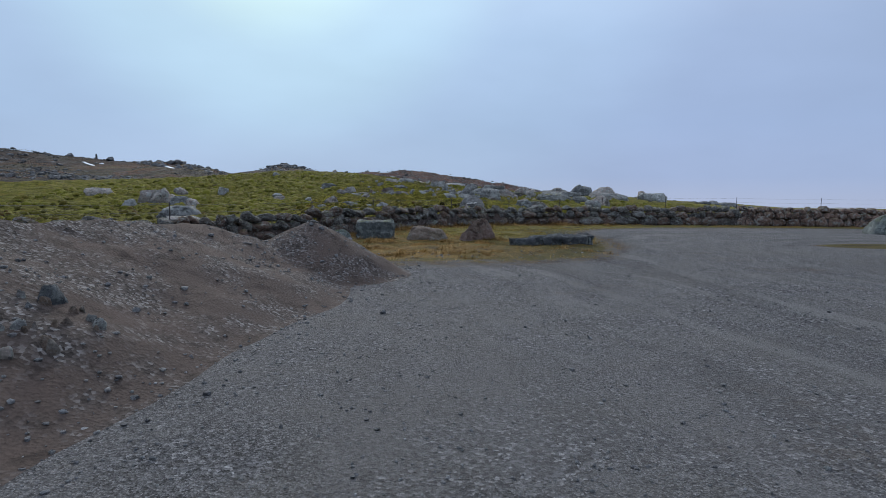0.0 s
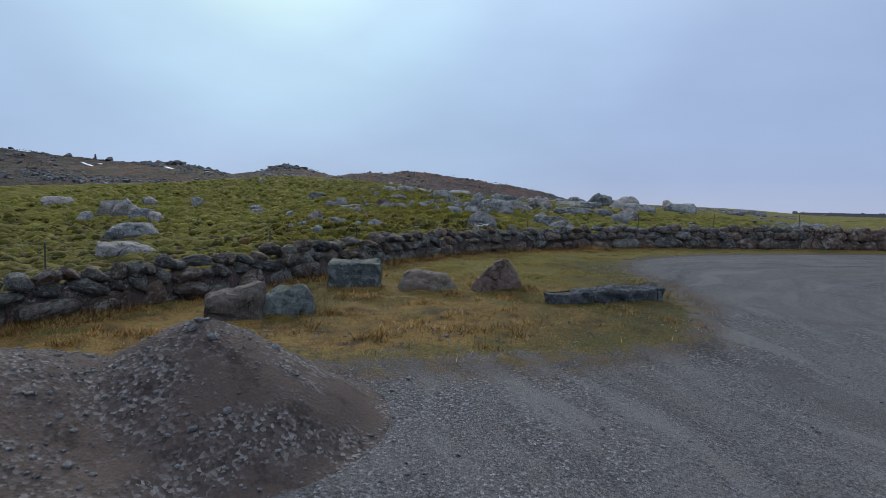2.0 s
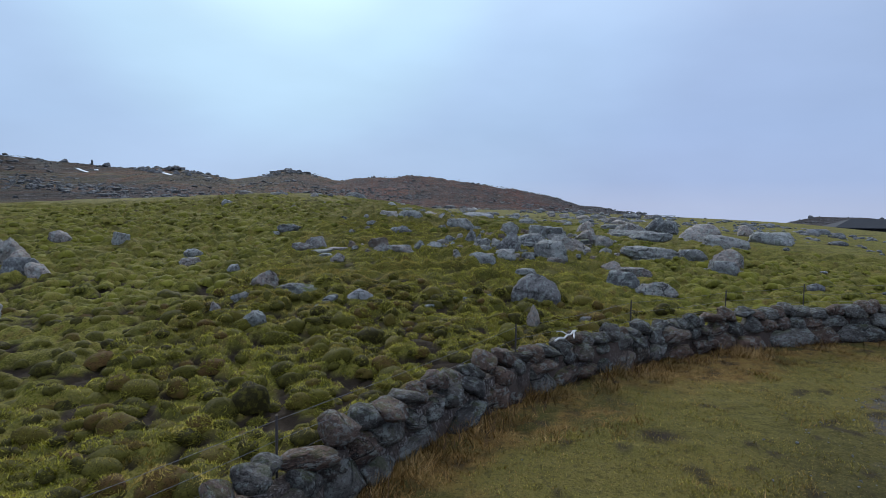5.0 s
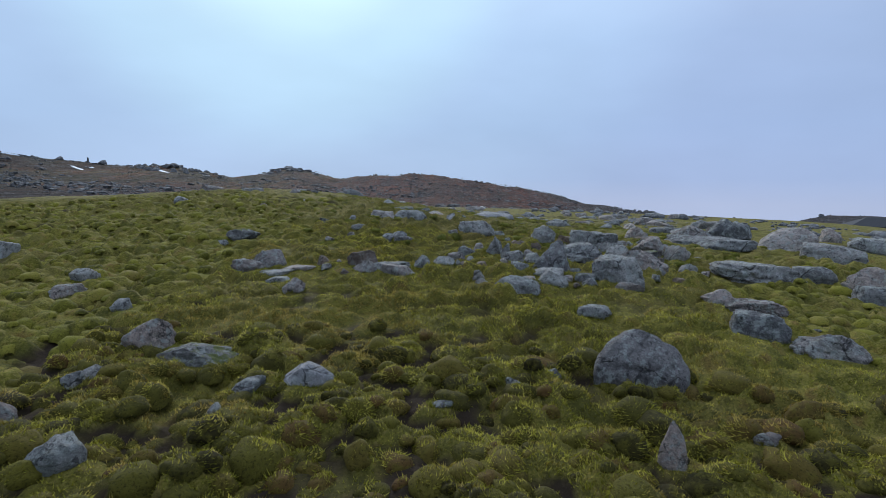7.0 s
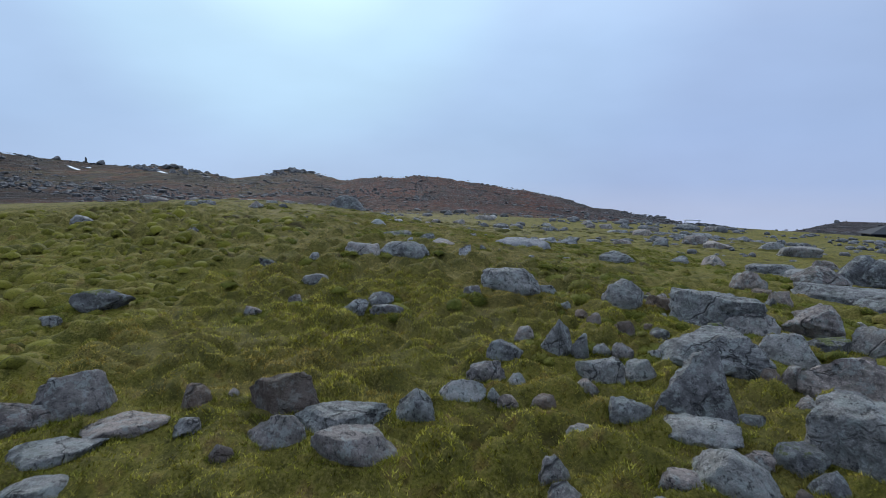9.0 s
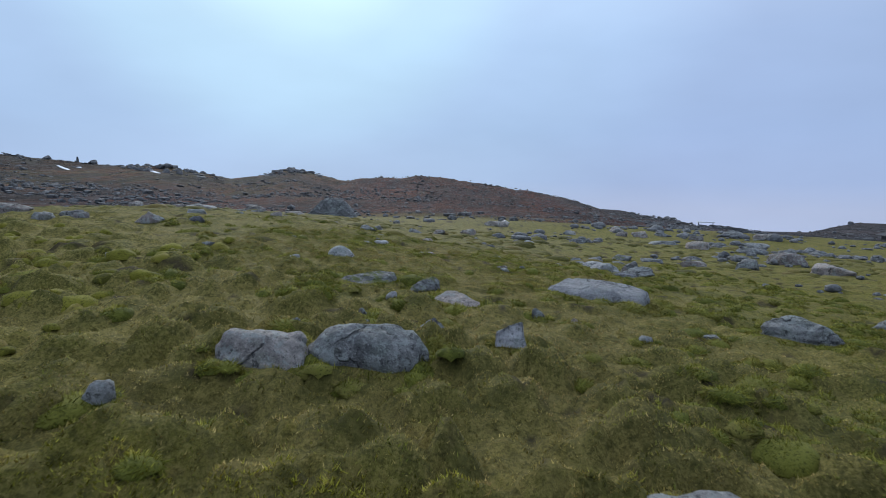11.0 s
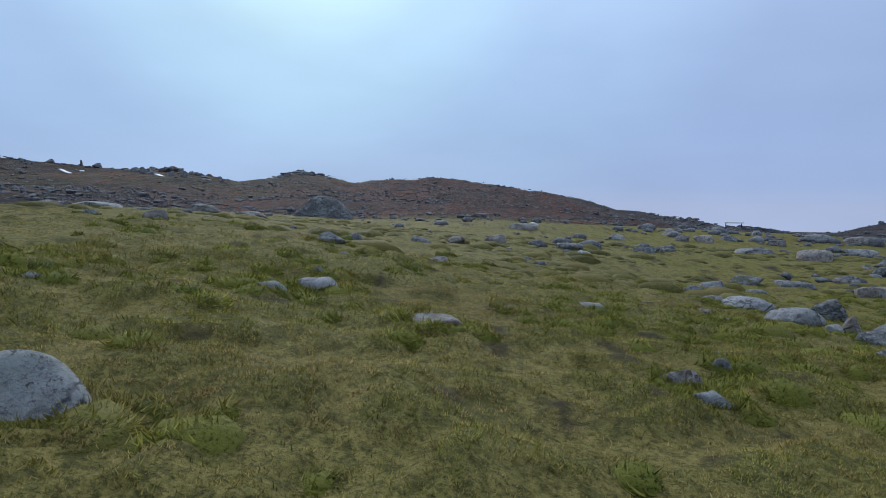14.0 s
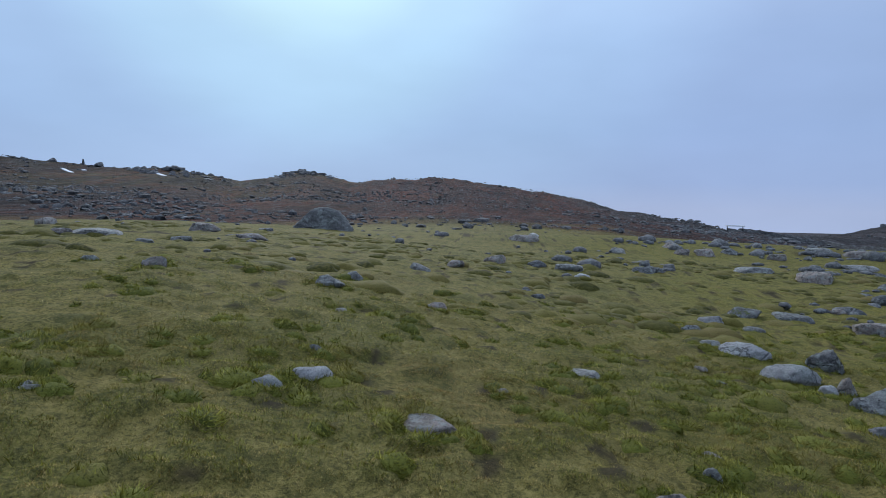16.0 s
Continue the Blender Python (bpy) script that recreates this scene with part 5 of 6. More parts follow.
def wall_height(x):
    return float(np.interp(x, (-20, -7, -2, 3, 9, 16, 40), (0.90, 0.90, 0.92, 0.95, 1.02, 1.05, 1.05)))


def wall_stone(seed, form):
    """A wall stone, one metre each way: a field boulder or a rough-hewn block."""
    v, f = BALLS[3]
    me = mesh_from("stone", stone_points(v, form, np.random.default_rng(seed), seed) / 2, f, True)
    me.materials.append(ROCK_WALL)
    return me


def dry_stone_wall():
    line = WALL[1:-1]
    total = sum(math.dist(a, b) for a, b in zip(line, line[1:]))
    wall = tagged(new("stone_wall"), "long dry-stone wall of dark lichened boulders edging a lot", "wall")
    rng = np.random.default_rng(5)
    # filler added inside, standing in for the shade in gaps between stones
    bm = bmesh.new()
    last = None
    for k in range(int(total / 0.5) + 1):
        x, y, a = along(line, k * 0.5)
        nx, ny, h = -math.sin(a), math.cos(a), wall_height(x)
        z = float(level(np.float64(x), np.float64(y)))
        ring = [bm.verts.new((x + nx * o, y + ny * o, z + u)) for o, u in ((-0.22, -0.3), (-0.10, h * 0.66), (0.12, h * 0.66), (0.24, -0.3))]
        if last:
            for i in range(3):
                bm.faces.new((last[i], ring[i], ring[i + 1], last[i + 1]))
        last = ring
    me = bpy.data.meshes.new("core")
    bm.to_mesh(me)
    bm.free()
    me.materials.append(PILE)
    part("core", me, wall, "filler added inside the wall to darken gaps between stones")
    fieldstones = [wall_stone(60 + k, ("stone", "block", "round", "stone")[k % 4]) for k in range(12)]
    blocks = [wall_stone(80 + k, ("cube", "block")[k % 2]) for k in range(8)]
    rest_v, rest_f, n_rest = [], [], 0
    courses = ((0.0, 0.54, 0.55, 1.15), (0.46, 0.37, 0.34, 0.80), (0.76, 0.30, 0.26, 0.62))
    for c, (up, tall, shortest, longest) in enumerate(courses):
        s = rng.uniform(0, 0.3)
        while s < total - 0.3:
            n = rng.uniform(shortest, longest)
            squared = along(line, s)[0] > 7.5
            if c == 0 and along(line, s)[0] < -2.2:
                n *= 1.15
            if rng.random() < 0.15:
                n *= 1.3
            x, y, a = along(line, s + n / 2)
            h = wall_height(x)
            t = h * tall * (rng.uniform(0.9, 1.12) if squared else rng.uniform(0.75, 1.25))
            z = float(level(np.float64(x), np.float64(y))) + h * up + t / 2 - 0.05 + rng.normal() * 0.02 + (rng.uniform(-0.05, 0.09) if c == 2 else 0)
            off = rng.normal() * 0.05 - 0.05 * (1 - c)
            tilt = 0.35 if squared else 1.0
            m = pose(x - math.sin(a) * off, y + math.cos(a) * off, z, rng.normal() * 7 * tilt, rng.normal() * (14 if c else 6) * tilt, math.degrees(a) + rng.normal() * 12 * tilt)
            m = m @ Matrix.Diagonal((n * 1.06, rng.uniform(0.48, 0.68) * (1.15, 1.02, 0.92)[c], t * 1.10, 1))
            me = (blocks if squared else fieldstones)[rng.integers(8 if squared else 12)]
            if -10.5 < x < 17.5:
                part("stone", me, wall, m=m)
            else:
                for v in me.vertices:
                    rest_v.append((m @ v.co)[:])
                rest_f += [[i + n_rest for i in f.vertices] for f in me.polygons]
                n_rest += len(me.vertices)
            s += n
    me = mesh_from("far_stones", rest_v, rest_f, True)
    me.materials.append(ROCK_WALL)
    part("far_stones", me, wall)["kind"] = "stuff"


dry_stone_wall()


# ---- wire fence behind the wall ----
def wire_fence():
    fence = tagged(new("wire_fence"), "thin iron posts with grey wire behind a stone wall", "fence")
    spots = [(-16.5, 10.0), (-12.4, 14.0), (-8.3, 18.0), (-4.88, 21.99), (-2.96, 24.74), (0.32, 29.87), (3.51, 32.95), (6.6, 34.6), (9.31, 35.6), (13.2, 36.0), (17.5, 36.1), (22.5, 36.0), (26.6, 35.9), (30.8, 35.8), (35, 35.6)]
    tops = []
    for x, y in spots:
        z = float(level(np.float64(x), np.float64(y)))
        h = wall_height(x) + float(np.interp(x, (-5, 8, 14), (0.42, 0.5, 0.62)))
        part("post", tube([(0, 0, -0.2), (0, 0, h)], 0.017, 6, "post", POST), fence, m=Matrix.Translation((x, y, z)))
        tops.append((x, y, z + h))
    for drop in (0.06, 0.30, 0.52):
        pts = []
        for a, b in zip(tops, tops[1:]):
            for k in range(4):
                t = k / 4
                pts.append((a[0] + (b[0] - a[0]) * t, a[1] + (b[1] - a[1]) * t, a[2] + (b[2] - a[2]) * t - drop - 0.03 * math.sin(math.pi * t)))
        part("wire", tube(pts, 0.003, 4, "wire", WIRE), fence)


wire_fence()


# ---- the gravel pile ----
RIDGE = [(-4.4, 11.0, 1.36, 2.6), (-4.7, 9.0, 1.48, 2.95), (-5.2, 7.0, 1.62, 3.0), (-5.4, 5.0, 1.74, 3.0), (-5.7, 2.4, 1.66, 3.0), (-6.4, -1.0, 1.4, 3.0)]


def heap(x, y):
    """Two tipped loads that have run together: a cone and a long ridge."""
    z = 1.46 * (1 - np.sqrt((x + 2.7) ** 2 + (y - 11.95) ** 2 + 0.03) / 1.9)
    for (ax, ay, ah, ar), (bx, by, bh, br) in zip(RIDGE, RIDGE[1:]):
        ex, ey = bx - ax, by - ay
        t = np.clip(((x - ax) * ex + (y - ay) * ey) / (ex * ex + ey * ey), 0, 1)
        d = np.hypot(x - ax - t * ex, y - ay - t * ey)
        q = (ah + (bh - ah) * t) * (1 - d / (ar + (br - ar) * t))
        k = np.clip(0.5 + 0.5 * (z - q) / 0.22, 0, 1)
        z = q + (z - q) * k + 0.11 * k * (1 - k)
    z = z * (1 - 0.16 * np.clip(z, 0, 1.3)) + ease(-0.1, 0.4, z) * (0.04 * rough(x / 0.6, y / 0.6, 90, 4) + 0.11 * rough(x / 1.6, y / 1.6, 91, 2))
    return level(x, y) + 0.5 * (z + np.sqrt(z * z + 0.012)) - 0.022 - 0.05 * ease(-0.2, -0.6, z)


pile_mesh = sheet("gravel_pile", np.arange(-10.4, -0.2, 0.06), np.arange(-3.0, 14.0, 0.06), heap, PILE)
tagged(new("gravel_pile", pile_mesh), "heap of brown-grey pit gravel dumped at the lot's edge", "gravel pile")
rng = np.random.default_rng(11)
n = 11000
x, y = rng.uniform(-9, -0.4, n), rng.uniform(-0.5, 13.8, n)
tipped = heap(x, y) - level(x, y)
keep = (tipped > 0.0) & (rough(x / 1.1, y / 1.1, 95, 3) + rng.normal(size=n) * 0.5 > 0.22)
x, y = x[keep], y[keep]
scatter("pile_stones", x, y, np.clip(rng.lognormal(-3.6, 0.5, len(x)), 0.012, 0.14), PEBBLE, "grey and brown stones lying over a gravel heap", "stones", 0.3, 0.8, 1, heap)
x, y = rng.uniform(-4.5, 1.2, 9000), rng.uniform(2.0, 14.5, 9000)
tipped = heap(x, y) - level(x, y)
keep = (tipped < 0.03) & (rng.random(9000) < 0.45 * np.exp(-np.abs(np.minimum(np.hypot(x + 2.7, y - 11.95) - 1.85, np.abs(side([(-1.4, 9.6), (-2.05, 6.9), (-2.4, 4.4), (-2.7, 2.0)], x, y)))) / 0.35))
scatter("strayed_stones", x[keep], y[keep], np.clip(rng.lognormal(-3.7, 0.5, keep.sum()), 0.012, 0.12), PEBBLE, "stones rolled off a gravel heap onto the lot", "stones", 0.25, 0.8)
# a cluster of river cobbles low on the heap
for k in range(26):
    a, r = rng.uniform(0, 6.28), 0.62 * math.sqrt(rng.random())
    cx, cy = -3.35 + r * math.cos(a) * 0.7, 4.75 + r * math.sin(a)
    w = rng.uniform(0.06, 0.15) if k else 0.24
    ob = boulder(cx, cy, w, w * 0.8, w * 0.55, rng.uniform(0, 180), "round", ROCK_DARK if k == 0 else ROCK_BROWN if rng.random() < 0.5 else ROCK, float(heap(np.array([cx]), np.array([cy]))[0]) + 0.01, 3,
                 label="rounded grey cobble lying on a gravel heap")
    ob.name = "cobble"
    tagged(ob, category="cobble", group="cobbles on the gravel heap")

# ---- loose gravel on the lot ----
n = 8500
x, y = rng.uniform(-3.0, 9.0, n), 1.2 + 26 * rng.random(n) ** 1.5
keep = is_lot(x, y) + rng.normal(size=n) * 0.15 > 0.35
x, y = x[keep], y[keep]
scatter("loose_gravel", x, y, np.clip(rng.lognormal(-3.95, 0.4, len(x)), 0.01, 0.07), PEBBLE, "loose grey crushed stones on a gravel lot", "gravel", 0.25, 0.8)

x, y = rng.uniform(-4, 8, 5000), rng.uniform(13, 30, 5000)
e = side(GRAVEL_EDGE, x, y)
keep = (e > -0.6) & (e < 2.6) & (rng.random(5000) < ease(2.6, 0.0, e) * 0.45)
scatter("verge_pebbles", x[keep], y[keep], np.clip(rng.lognormal(-3.5, 0.5, keep.sum()), 0.015, 0.14), PEBBLE, "pale pebbles thrown from a lot onto its grass verge", "pebbles", 0.25, 0.8)


def dead_branch():
    """A barkless forked branch, bleached white, caught on top of the wall."""
    thing = tagged(new("dead_branch"), "bleached white forked branch lying on top of a stone wall", "branch")
    thing.matrix_world = pose(1.40, 29.92, float(level(np.float64(1.4), np.float64(30.2))) + wall_height(1.4) + 0.16, 0, 0, 6) @ Matrix.Scale(0.75, 4)
    part("stem", tube([(-0.52, -0.42, 0.02), (-0.38, -0.30, 0.06), (-0.22, -0.20, 0.03), (-0.08, -0.06, 0.10), (0.06, 0.10, 0.07), (0.18, 0.30, 0.12), (0.30, 0.44, 0.10)], 0.026, 7, "stem", BLEACHED), thing, "bleached white stem")
    part("fork", tube([(0.24, 0.36, 0.11), (0.16, 0.16, 0.12), (0.10, -0.04, 0.06), (0.05, -0.22, 0.05)], 0.022, 7, "fork", BLEACHED), thing)
    part("twig", tube([(-0.08, -0.06, 0.1), (-0.2, 0.1, 0.16), (-0.3, 0.22, 0.12)], 0.015, 6, "twig", BLEACHED), thing)


dead_branch()

# ---- small rocks strewn over the moor ----
n = 5200
x, y = rng.uniform(-45, 45, n), rng.uniform(30, 125, n)
dense = ease(-6, 14, x - 0.12 * (y - 60)) * 0.85 + 0.10
dense = dense * ease(-0.35, 0.45, rough(x / 6, y / 6, 101, 3)) * ease(44, 62, y + 1.2 * x)
keep = (rng.random(n) < dense) & (side(WALL, x, y) > 2.5) & ~((x > -10) & (x < 3) & (y < 82)) & ~((x > 0) & (x < 9.5) & (y > 56) & (y < 90))
x, y = x[keep], y[keep]
scatter("moor_rocks", x, y, np.clip(rng.lognormal(-0.95, 0.55, len(x)) * np.interp(y, (40, 110), (0.55, 1.25)), 0.12, 1.9), SCREE, "grey lichened rocks strewn over mossy ground", "rocks", 0.38, 0.75, 2)

# ---- scree and boulders on the fells ----
n = 26000
b, t = np.radians(rng.uniform(-42, 45, n)), rng.random(n) ** 0.7
table = np.array(SKYLINE)
reach = np.interp(np.degrees(b), table[:, 0], table[:, 2])
r = 110 + (reach - 104) * t
x, y = -2 + r * np.sin(b), 37 + r * np.cos(b)
keep = rough(x / 45, y / 45, 111, 4) + rng.normal(size=n) * 0.35 > 0.0
x, y, r = x[keep], y[keep], r[keep]
scatter("fell_scree", x, y, np.clip(rng.lognormal(-0.15, 0.55, len(x)), 0.35, 3.5), FELL_ROCK, "dark scree and boulders scattered over heathery fells", "scree", 0.35, 0.7, 1, lambda a, c: lie(a, c, False))
n = 70
b = np.radians(rng.uniform(-40, 40, n))
reach = np.interp(np.degrees(b), table[:, 0], table[:, 2])
x, y = -2 + (reach - 3) * np.sin(b), 37 + (reach - 3) * np.cos(b)
scatter("skyline_rocks", x, y, np.clip(rng.lognormal(0.0, 0.5, n), 0.5, 2.4), FELL_ROCK, "rocks standing along a fell's skyline", "rocks", 0.3, 0.8, 2, lambda a, c: lie(a, c, False))


def at(bearing, r):
    a = math.radians(bearing)
    x, y = -2 + r * math.sin(a), 37 + r * math.cos(a)
    return x, y, float(lie(x, y, False))


x, y, z = at(-32.2, 438)
boulder(x, y, 1.3, 1.2, 3.2, 0, "tall", ROCK_DARK, z, 3, label="dark stone cairn standing on a fell's skyline").name = "cairn"
for b, w, h in ((-34.2, 5.0, 2.6), (-31.2, 5.5, 2.4), (-7.6, 2.6, 1.9), (-15.9, 15, 1.6), (-14.9, 9, 1.2), (-17.0, 9, 1.1), (-25.4, 4, 1.6), (31.6, 5, 2.0)):
    x, y, z = at(b, float(np.interp(b, table[:, 0], table[:, 2])) - 3)
    boulder(x, y, w, w * 0.8, h, 0, "stone", FELL_ROCK, z - 0.2, 4, label="dark outcrop of rock on a fell's skyline")


def crags():
    """Broken rock along the fells' edges."""
    rng = np.random.default_rng(91)
    v, f = BALLS[3]
    points, faces = [], []
    for lo, hi, back, many, wide, tall in ((-29.0, -22.3, 45, 34, 6.0, 2.2), (-18.4, -13.2, 34, 26, 6.5, 2.2), (-12.5, 9.0, 8, 26, 3.2, 1.1), (-40.0, -30.0, 12, 12, 3.0, 1.1)):
        for _ in range(many):
            b = rng.uniform(lo, hi)
            x, y, z = at(b, float(np.interp(b, table[:, 0], table[:, 2])) - 2 - back * rng.random() ** 1.3)
            w = wide * rng.uniform(0.4, 1.4)
            q = stone_points(v, "crag", rng, len(points)) * (w / 2, w * 0.4, tall * rng.uniform(0.35, 1.1))
            faces.append(f + len(v) * len(points))
            points.append(q + (x, y, z - 0.2))
    me = mesh_from("crags", np.concatenate(points), np.concatenate(faces), True)
    me.materials.append(FELL_ROCK)
    tagged(new("crags", me), "dark crags breaking the edge of heathery fells", "crags", kind="stuff")


crags()


def snow_patch(bearing, r, wide, high, tilt):
    """A thin tongue of old snow lying on a slope."""
    v, f = BALLS[3]
    x0, y0, _ = at(bearing, r)
    a = math.radians(bearing)
    p = v * (1 + 0.25 * noise3(v, 2.2, int(r)))[:, None]
    u, w = p[:, 0] * wide / 2, p[:, 1] * high / 2 + p[:, 0] * tilt
    x, y = x0 + u * math.cos(a) + w * math.sin(a), y0 - u * math.sin(a) + w * math.cos(a)
    me = mesh_from("snow_patch", np.stack([x, y, lie(x, y, False) + 0.25 + 0.35 * p[:, 2]], 1), f, True)
    me.materials.append(SNOW)
    tagged(new("snow_patch", me), "small tongue of old snow on a brown fell", "snow patch", "snow patches on the fell")


snow_patch(-33.0, 392, 7, 6, -6)
snow_patch(-32.0, 400, 2.5, 3, -1)
snow_patch(-26.6, 385, 5.5, 6, -6)


def far_wall():
    """A long dark wall that follows the ground in the distance."""
    wall = tagged(new("far_wall"), "dark distant wall running along the foot of a hill", "wall")
    line = [at(20.5, 330)[:2], at(23.5, 318)[:2], at(27, 300)[:2], at(31, 270)[:2], at(36, 245)[:2], at(44, 220)[:2]]
    total = sum(math.dist(a, b) for a, b in zip(line, line[1:]))
    bm = bmesh.new()
    last = None
    rng = np.random.default_rng(2)
    for k in range(int(total / 1.5)):
        x, y, a = along(line, k * 1.5)
        nx, ny = -math.sin(a), math.cos(a)
        z, h = float(lie(x, y, False)), 1.5 + rng.normal() * 0.25
        ring = [bm.verts.new((x + nx * o, y + ny * o, z + u)) for o, u in ((-0.9, -0.5), (-0.6, h), (0.6, h), (0.9, -0.5))]
        if last:
            for i in range(3):
                bm.faces.new((last[i], ring[i], ring[i + 1], last[i + 1]))
        last = ring
    me = bpy.data.meshes.new("wall_body")
    bm.to_mesh(me)
    bm.free()
    me.materials.append(FELL_ROCK)
    part("wall_body", me, wall)


far_wall()


def mesh_box(name, size, material, at_=(0, 0, 0), top=1.0):
    bm = bmesh.new()
    bmesh.ops.create_cube(bm, size=1.0)
    for v in bm.verts:
        k = top if v.co.z > 0 else 1.0
        v.co = Vector((v.co.x * size[0] * k + at_[0], v.co.y * size[1] * k + at_[1], v.co.z * size[2] + at_[2]))
    bmesh.ops.bevel(bm, geom=bm.edges[:], offset=min(size) * 0.03, segments=1, affect="EDGES")
    me = bpy.data.meshes.new(name)
    bm.to_mesh(me)
    bm.free()
    me.materials.append(material)
    return me


def lodge():
    """A long low building with a black hipped roof."""
    house = tagged(new("lodge"), "long low lodge with a black hipped roof, far off in mist", "building")
    x, y = 236, 345
    z = float(lie(x, y, False))
    house.matrix_world = pose(x, y, z - 0.5, 0, 0, -14)
    part("walls", mesh_box("walls", (58, 16, 4.4), CLAD, (0, 0, 1.7)), house, "dark timber cladding")
    bm = bmesh.new()
    p = [bm.verts.new(c) for c in ((-31, -10, 3.9), (31, -10, 3.9), (31, 10, 3.9), (-31, 10, 3.9), (-20, 0, 8.6), (20, 0, 8.6), (-31, -10, 3.5), (31, -10, 3.5), (31, 10, 3.5), (-31, 10, 3.5))]
    for q in ((0, 1, 5, 4), (1, 2, 5), (2, 3, 4, 5), (3, 0, 4), (0, 6, 7, 1), (1, 7, 8, 2), (2, 8, 9, 3), (3, 9, 6, 0), (6, 9, 8, 7)):
        bm.faces.new([p[i] for i in q])
    me = bpy.data.meshes.new("roof")
    bm.to_mesh(me)
    bm.free()
    me.materials.append(TAR)
    part("roof", me, house, "black hipped roof")


lodge()
x, y, z = at(20.9, 318)
hut = tagged(new("shelter"), "small white roofed shelter beside a distant wall", "shelter")
hut.matrix_world = pose(x, y, z, 0, 0, -10)
part("roof", mesh_box("roof", (7.5, 3.0, 0.5), WHITE, (0, 0, 2.6)), hut, "white flat roof")
for dx in (-3.2, 3.2):
    part("post", mesh_box("post", (0.3, 0.3, 2.8), CLAD, (dx, 0, 1.2)), hut)

# ---- grass ----
MOSS_BLADE = blade_material("moss_blades", ((0.0, (0.076, 0.067, 0.009)), (0.25, (0.190, 0.184, 0.019)), (0.6, (0.350, 0.334, 0.038)), (1.0, (0.54, 0.47, 0.088))), (0.34, 0.220, 0.066))
TURF_BLADE = blade_material("turf_blades", ((0.0, (0.120, 0.100, 0.022)), (0.3, (0.225, 0.190, 0.046)), (0.7, (0.36, 0.285, 0.085)), (1.0, (0.54, 0.42, 0.18))), (0.38, 0.255, 0.105))
LUSH_BLADE = blade_material("tussock_blades", ((0.0, (0.040, 0.048, 0.008)), (0.35, (0.140, 0.155, 0.020)), (1.0, (0.33, 0.310, 0.055))), (0.24, 0.190, 0.050))
STRAW_BLADE = blade_material("straw_blades", ((0.0, (0.050, 0.036, 0.011)), (0.3, (0.175, 0.098, 0.028)), (0.6, (0.35, 0.205, 0.068)), (1.0, (0.50, 0.35, 0.165))), (0.105, 0.078, 0.022))


VERGE_BLADE = blade_material("verge_blades", ((0.0, (0.090, 0.082, 0.014)), (0.35, (0.190, 0.168, 0.028)), (1.0, (0.40, 0.310, 0.075))), (0.32, 0.205, 0.060))


def spread_over(n, x0, x1, y0, y1, seed, thin=1.0):
    rng = np.random.default_rng(seed)
    return rng.uniform(x0, x1, n), y0 + (y1 - y0) * rng.random(n) ** thin, rng


def cushion_bed(name, x, y, r, squash, material, level, hairs, length, hair_material, label, category, seed, proud):
    """Domed cushions in one mesh, and the fine blades that grow out of them in another."""
    rng = np.random.default_rng(seed)
    v, f = BALLS[level]
    keep = v[:, 2] > -0.45
    index = np.cumsum(keep) - 1
    f = index[f[keep[f].all(1)]]
    v = v[keep]
    n = len(x)
    z = TURF.at(x, y)[0]
    a = rng.uniform(0, 6.3, n)
    sx, sy = r * rng.uniform(0.85, 1.25, n), r * rng.uniform(0.8, 1.1, n)
    sz = r * squash * rng.uniform(0.8, 1.2, n)
    sink = (proud(x, y) - 1) * sz
    wob = np.stack([1 + 0.24 * noise3(v, 1.6, k) + 0.12 * noise3(v, 3.6, k + 9) for k in range(24)])

    def put(d, w, which):
        p = d * w * np.stack([sx, sy, sz], 1)[which]
        c, s = np.cos(a[which]), np.sin(a[which])
        return np.stack([p[:, 0] * c - p[:, 1] * s + x[which], p[:, 0] * s + p[:, 1] * c + y[which], p[:, 2] + (z + sink)[which]], 1)

    which = np.repeat(np.arange(n), len(v))
    p = put(np.tile(v, (n, 1)), wob[rng.integers(24, size=n)].reshape(-1, 1), which)
    me = mesh_from(name, p, (f[None] + (np.arange(n) * len(v))[:, None, None]).reshape(-1, 3), True)
    me.materials.append(material)
    tagged(new(name, me), label, category, kind="stuff")
    if hairs:
        which = np.repeat(np.arange(n), np.maximum((hairs * (r / r.mean()) ** 2).astype(int), 4))
        m = len(which)
        d = rng.normal(size=(m, 3))
        d[:, 2] = np.abs(d[:, 2]) * 1.1 - 0.15
        d /= np.linalg.norm(d, axis=1, keepdims=True)
        base = put(d, np.full((m, 1), 0.97), which)
        grow = d * (1, 1, 0.9) + rng.normal(size=(m, 3)) * 0.35 - (0, 0, 0.25)
        tip = base + grow * (length * rng.uniform(0.5, 1.3, m))[:, None]
        w = np.cross(d, rng.normal(size=(m, 3)))
        w *= 0.0075 / np.maximum(np.linalg.norm(w, axis=1, keepdims=True), 1e-6)
        grass_mesh(name + "_blades", base - w, base + w, tip, d + rng.normal(size=(m, 3)) * 0.25, hair_material, label, category)


def apart(x, y, r, gap):
    """Thins out places that stand closer than their radii allow."""
    taken, cell = {}, 0.6
    keep = []
    for k in range(len(x)):
        i, j = int(x[k] // cell), int(y[k] // cell)
        if all(math.hypot(x[k] - x[o], y[k] - y[o]) > (r[k] + r[o]) * gap for di in (-1, 0, 1) for dj in (-1, 0, 1) for o in taken.get((i + di, j + dj), ())):
            taken.setdefault((i, j), []).append(k)
            keep.append(k)
    return np.array(keep)


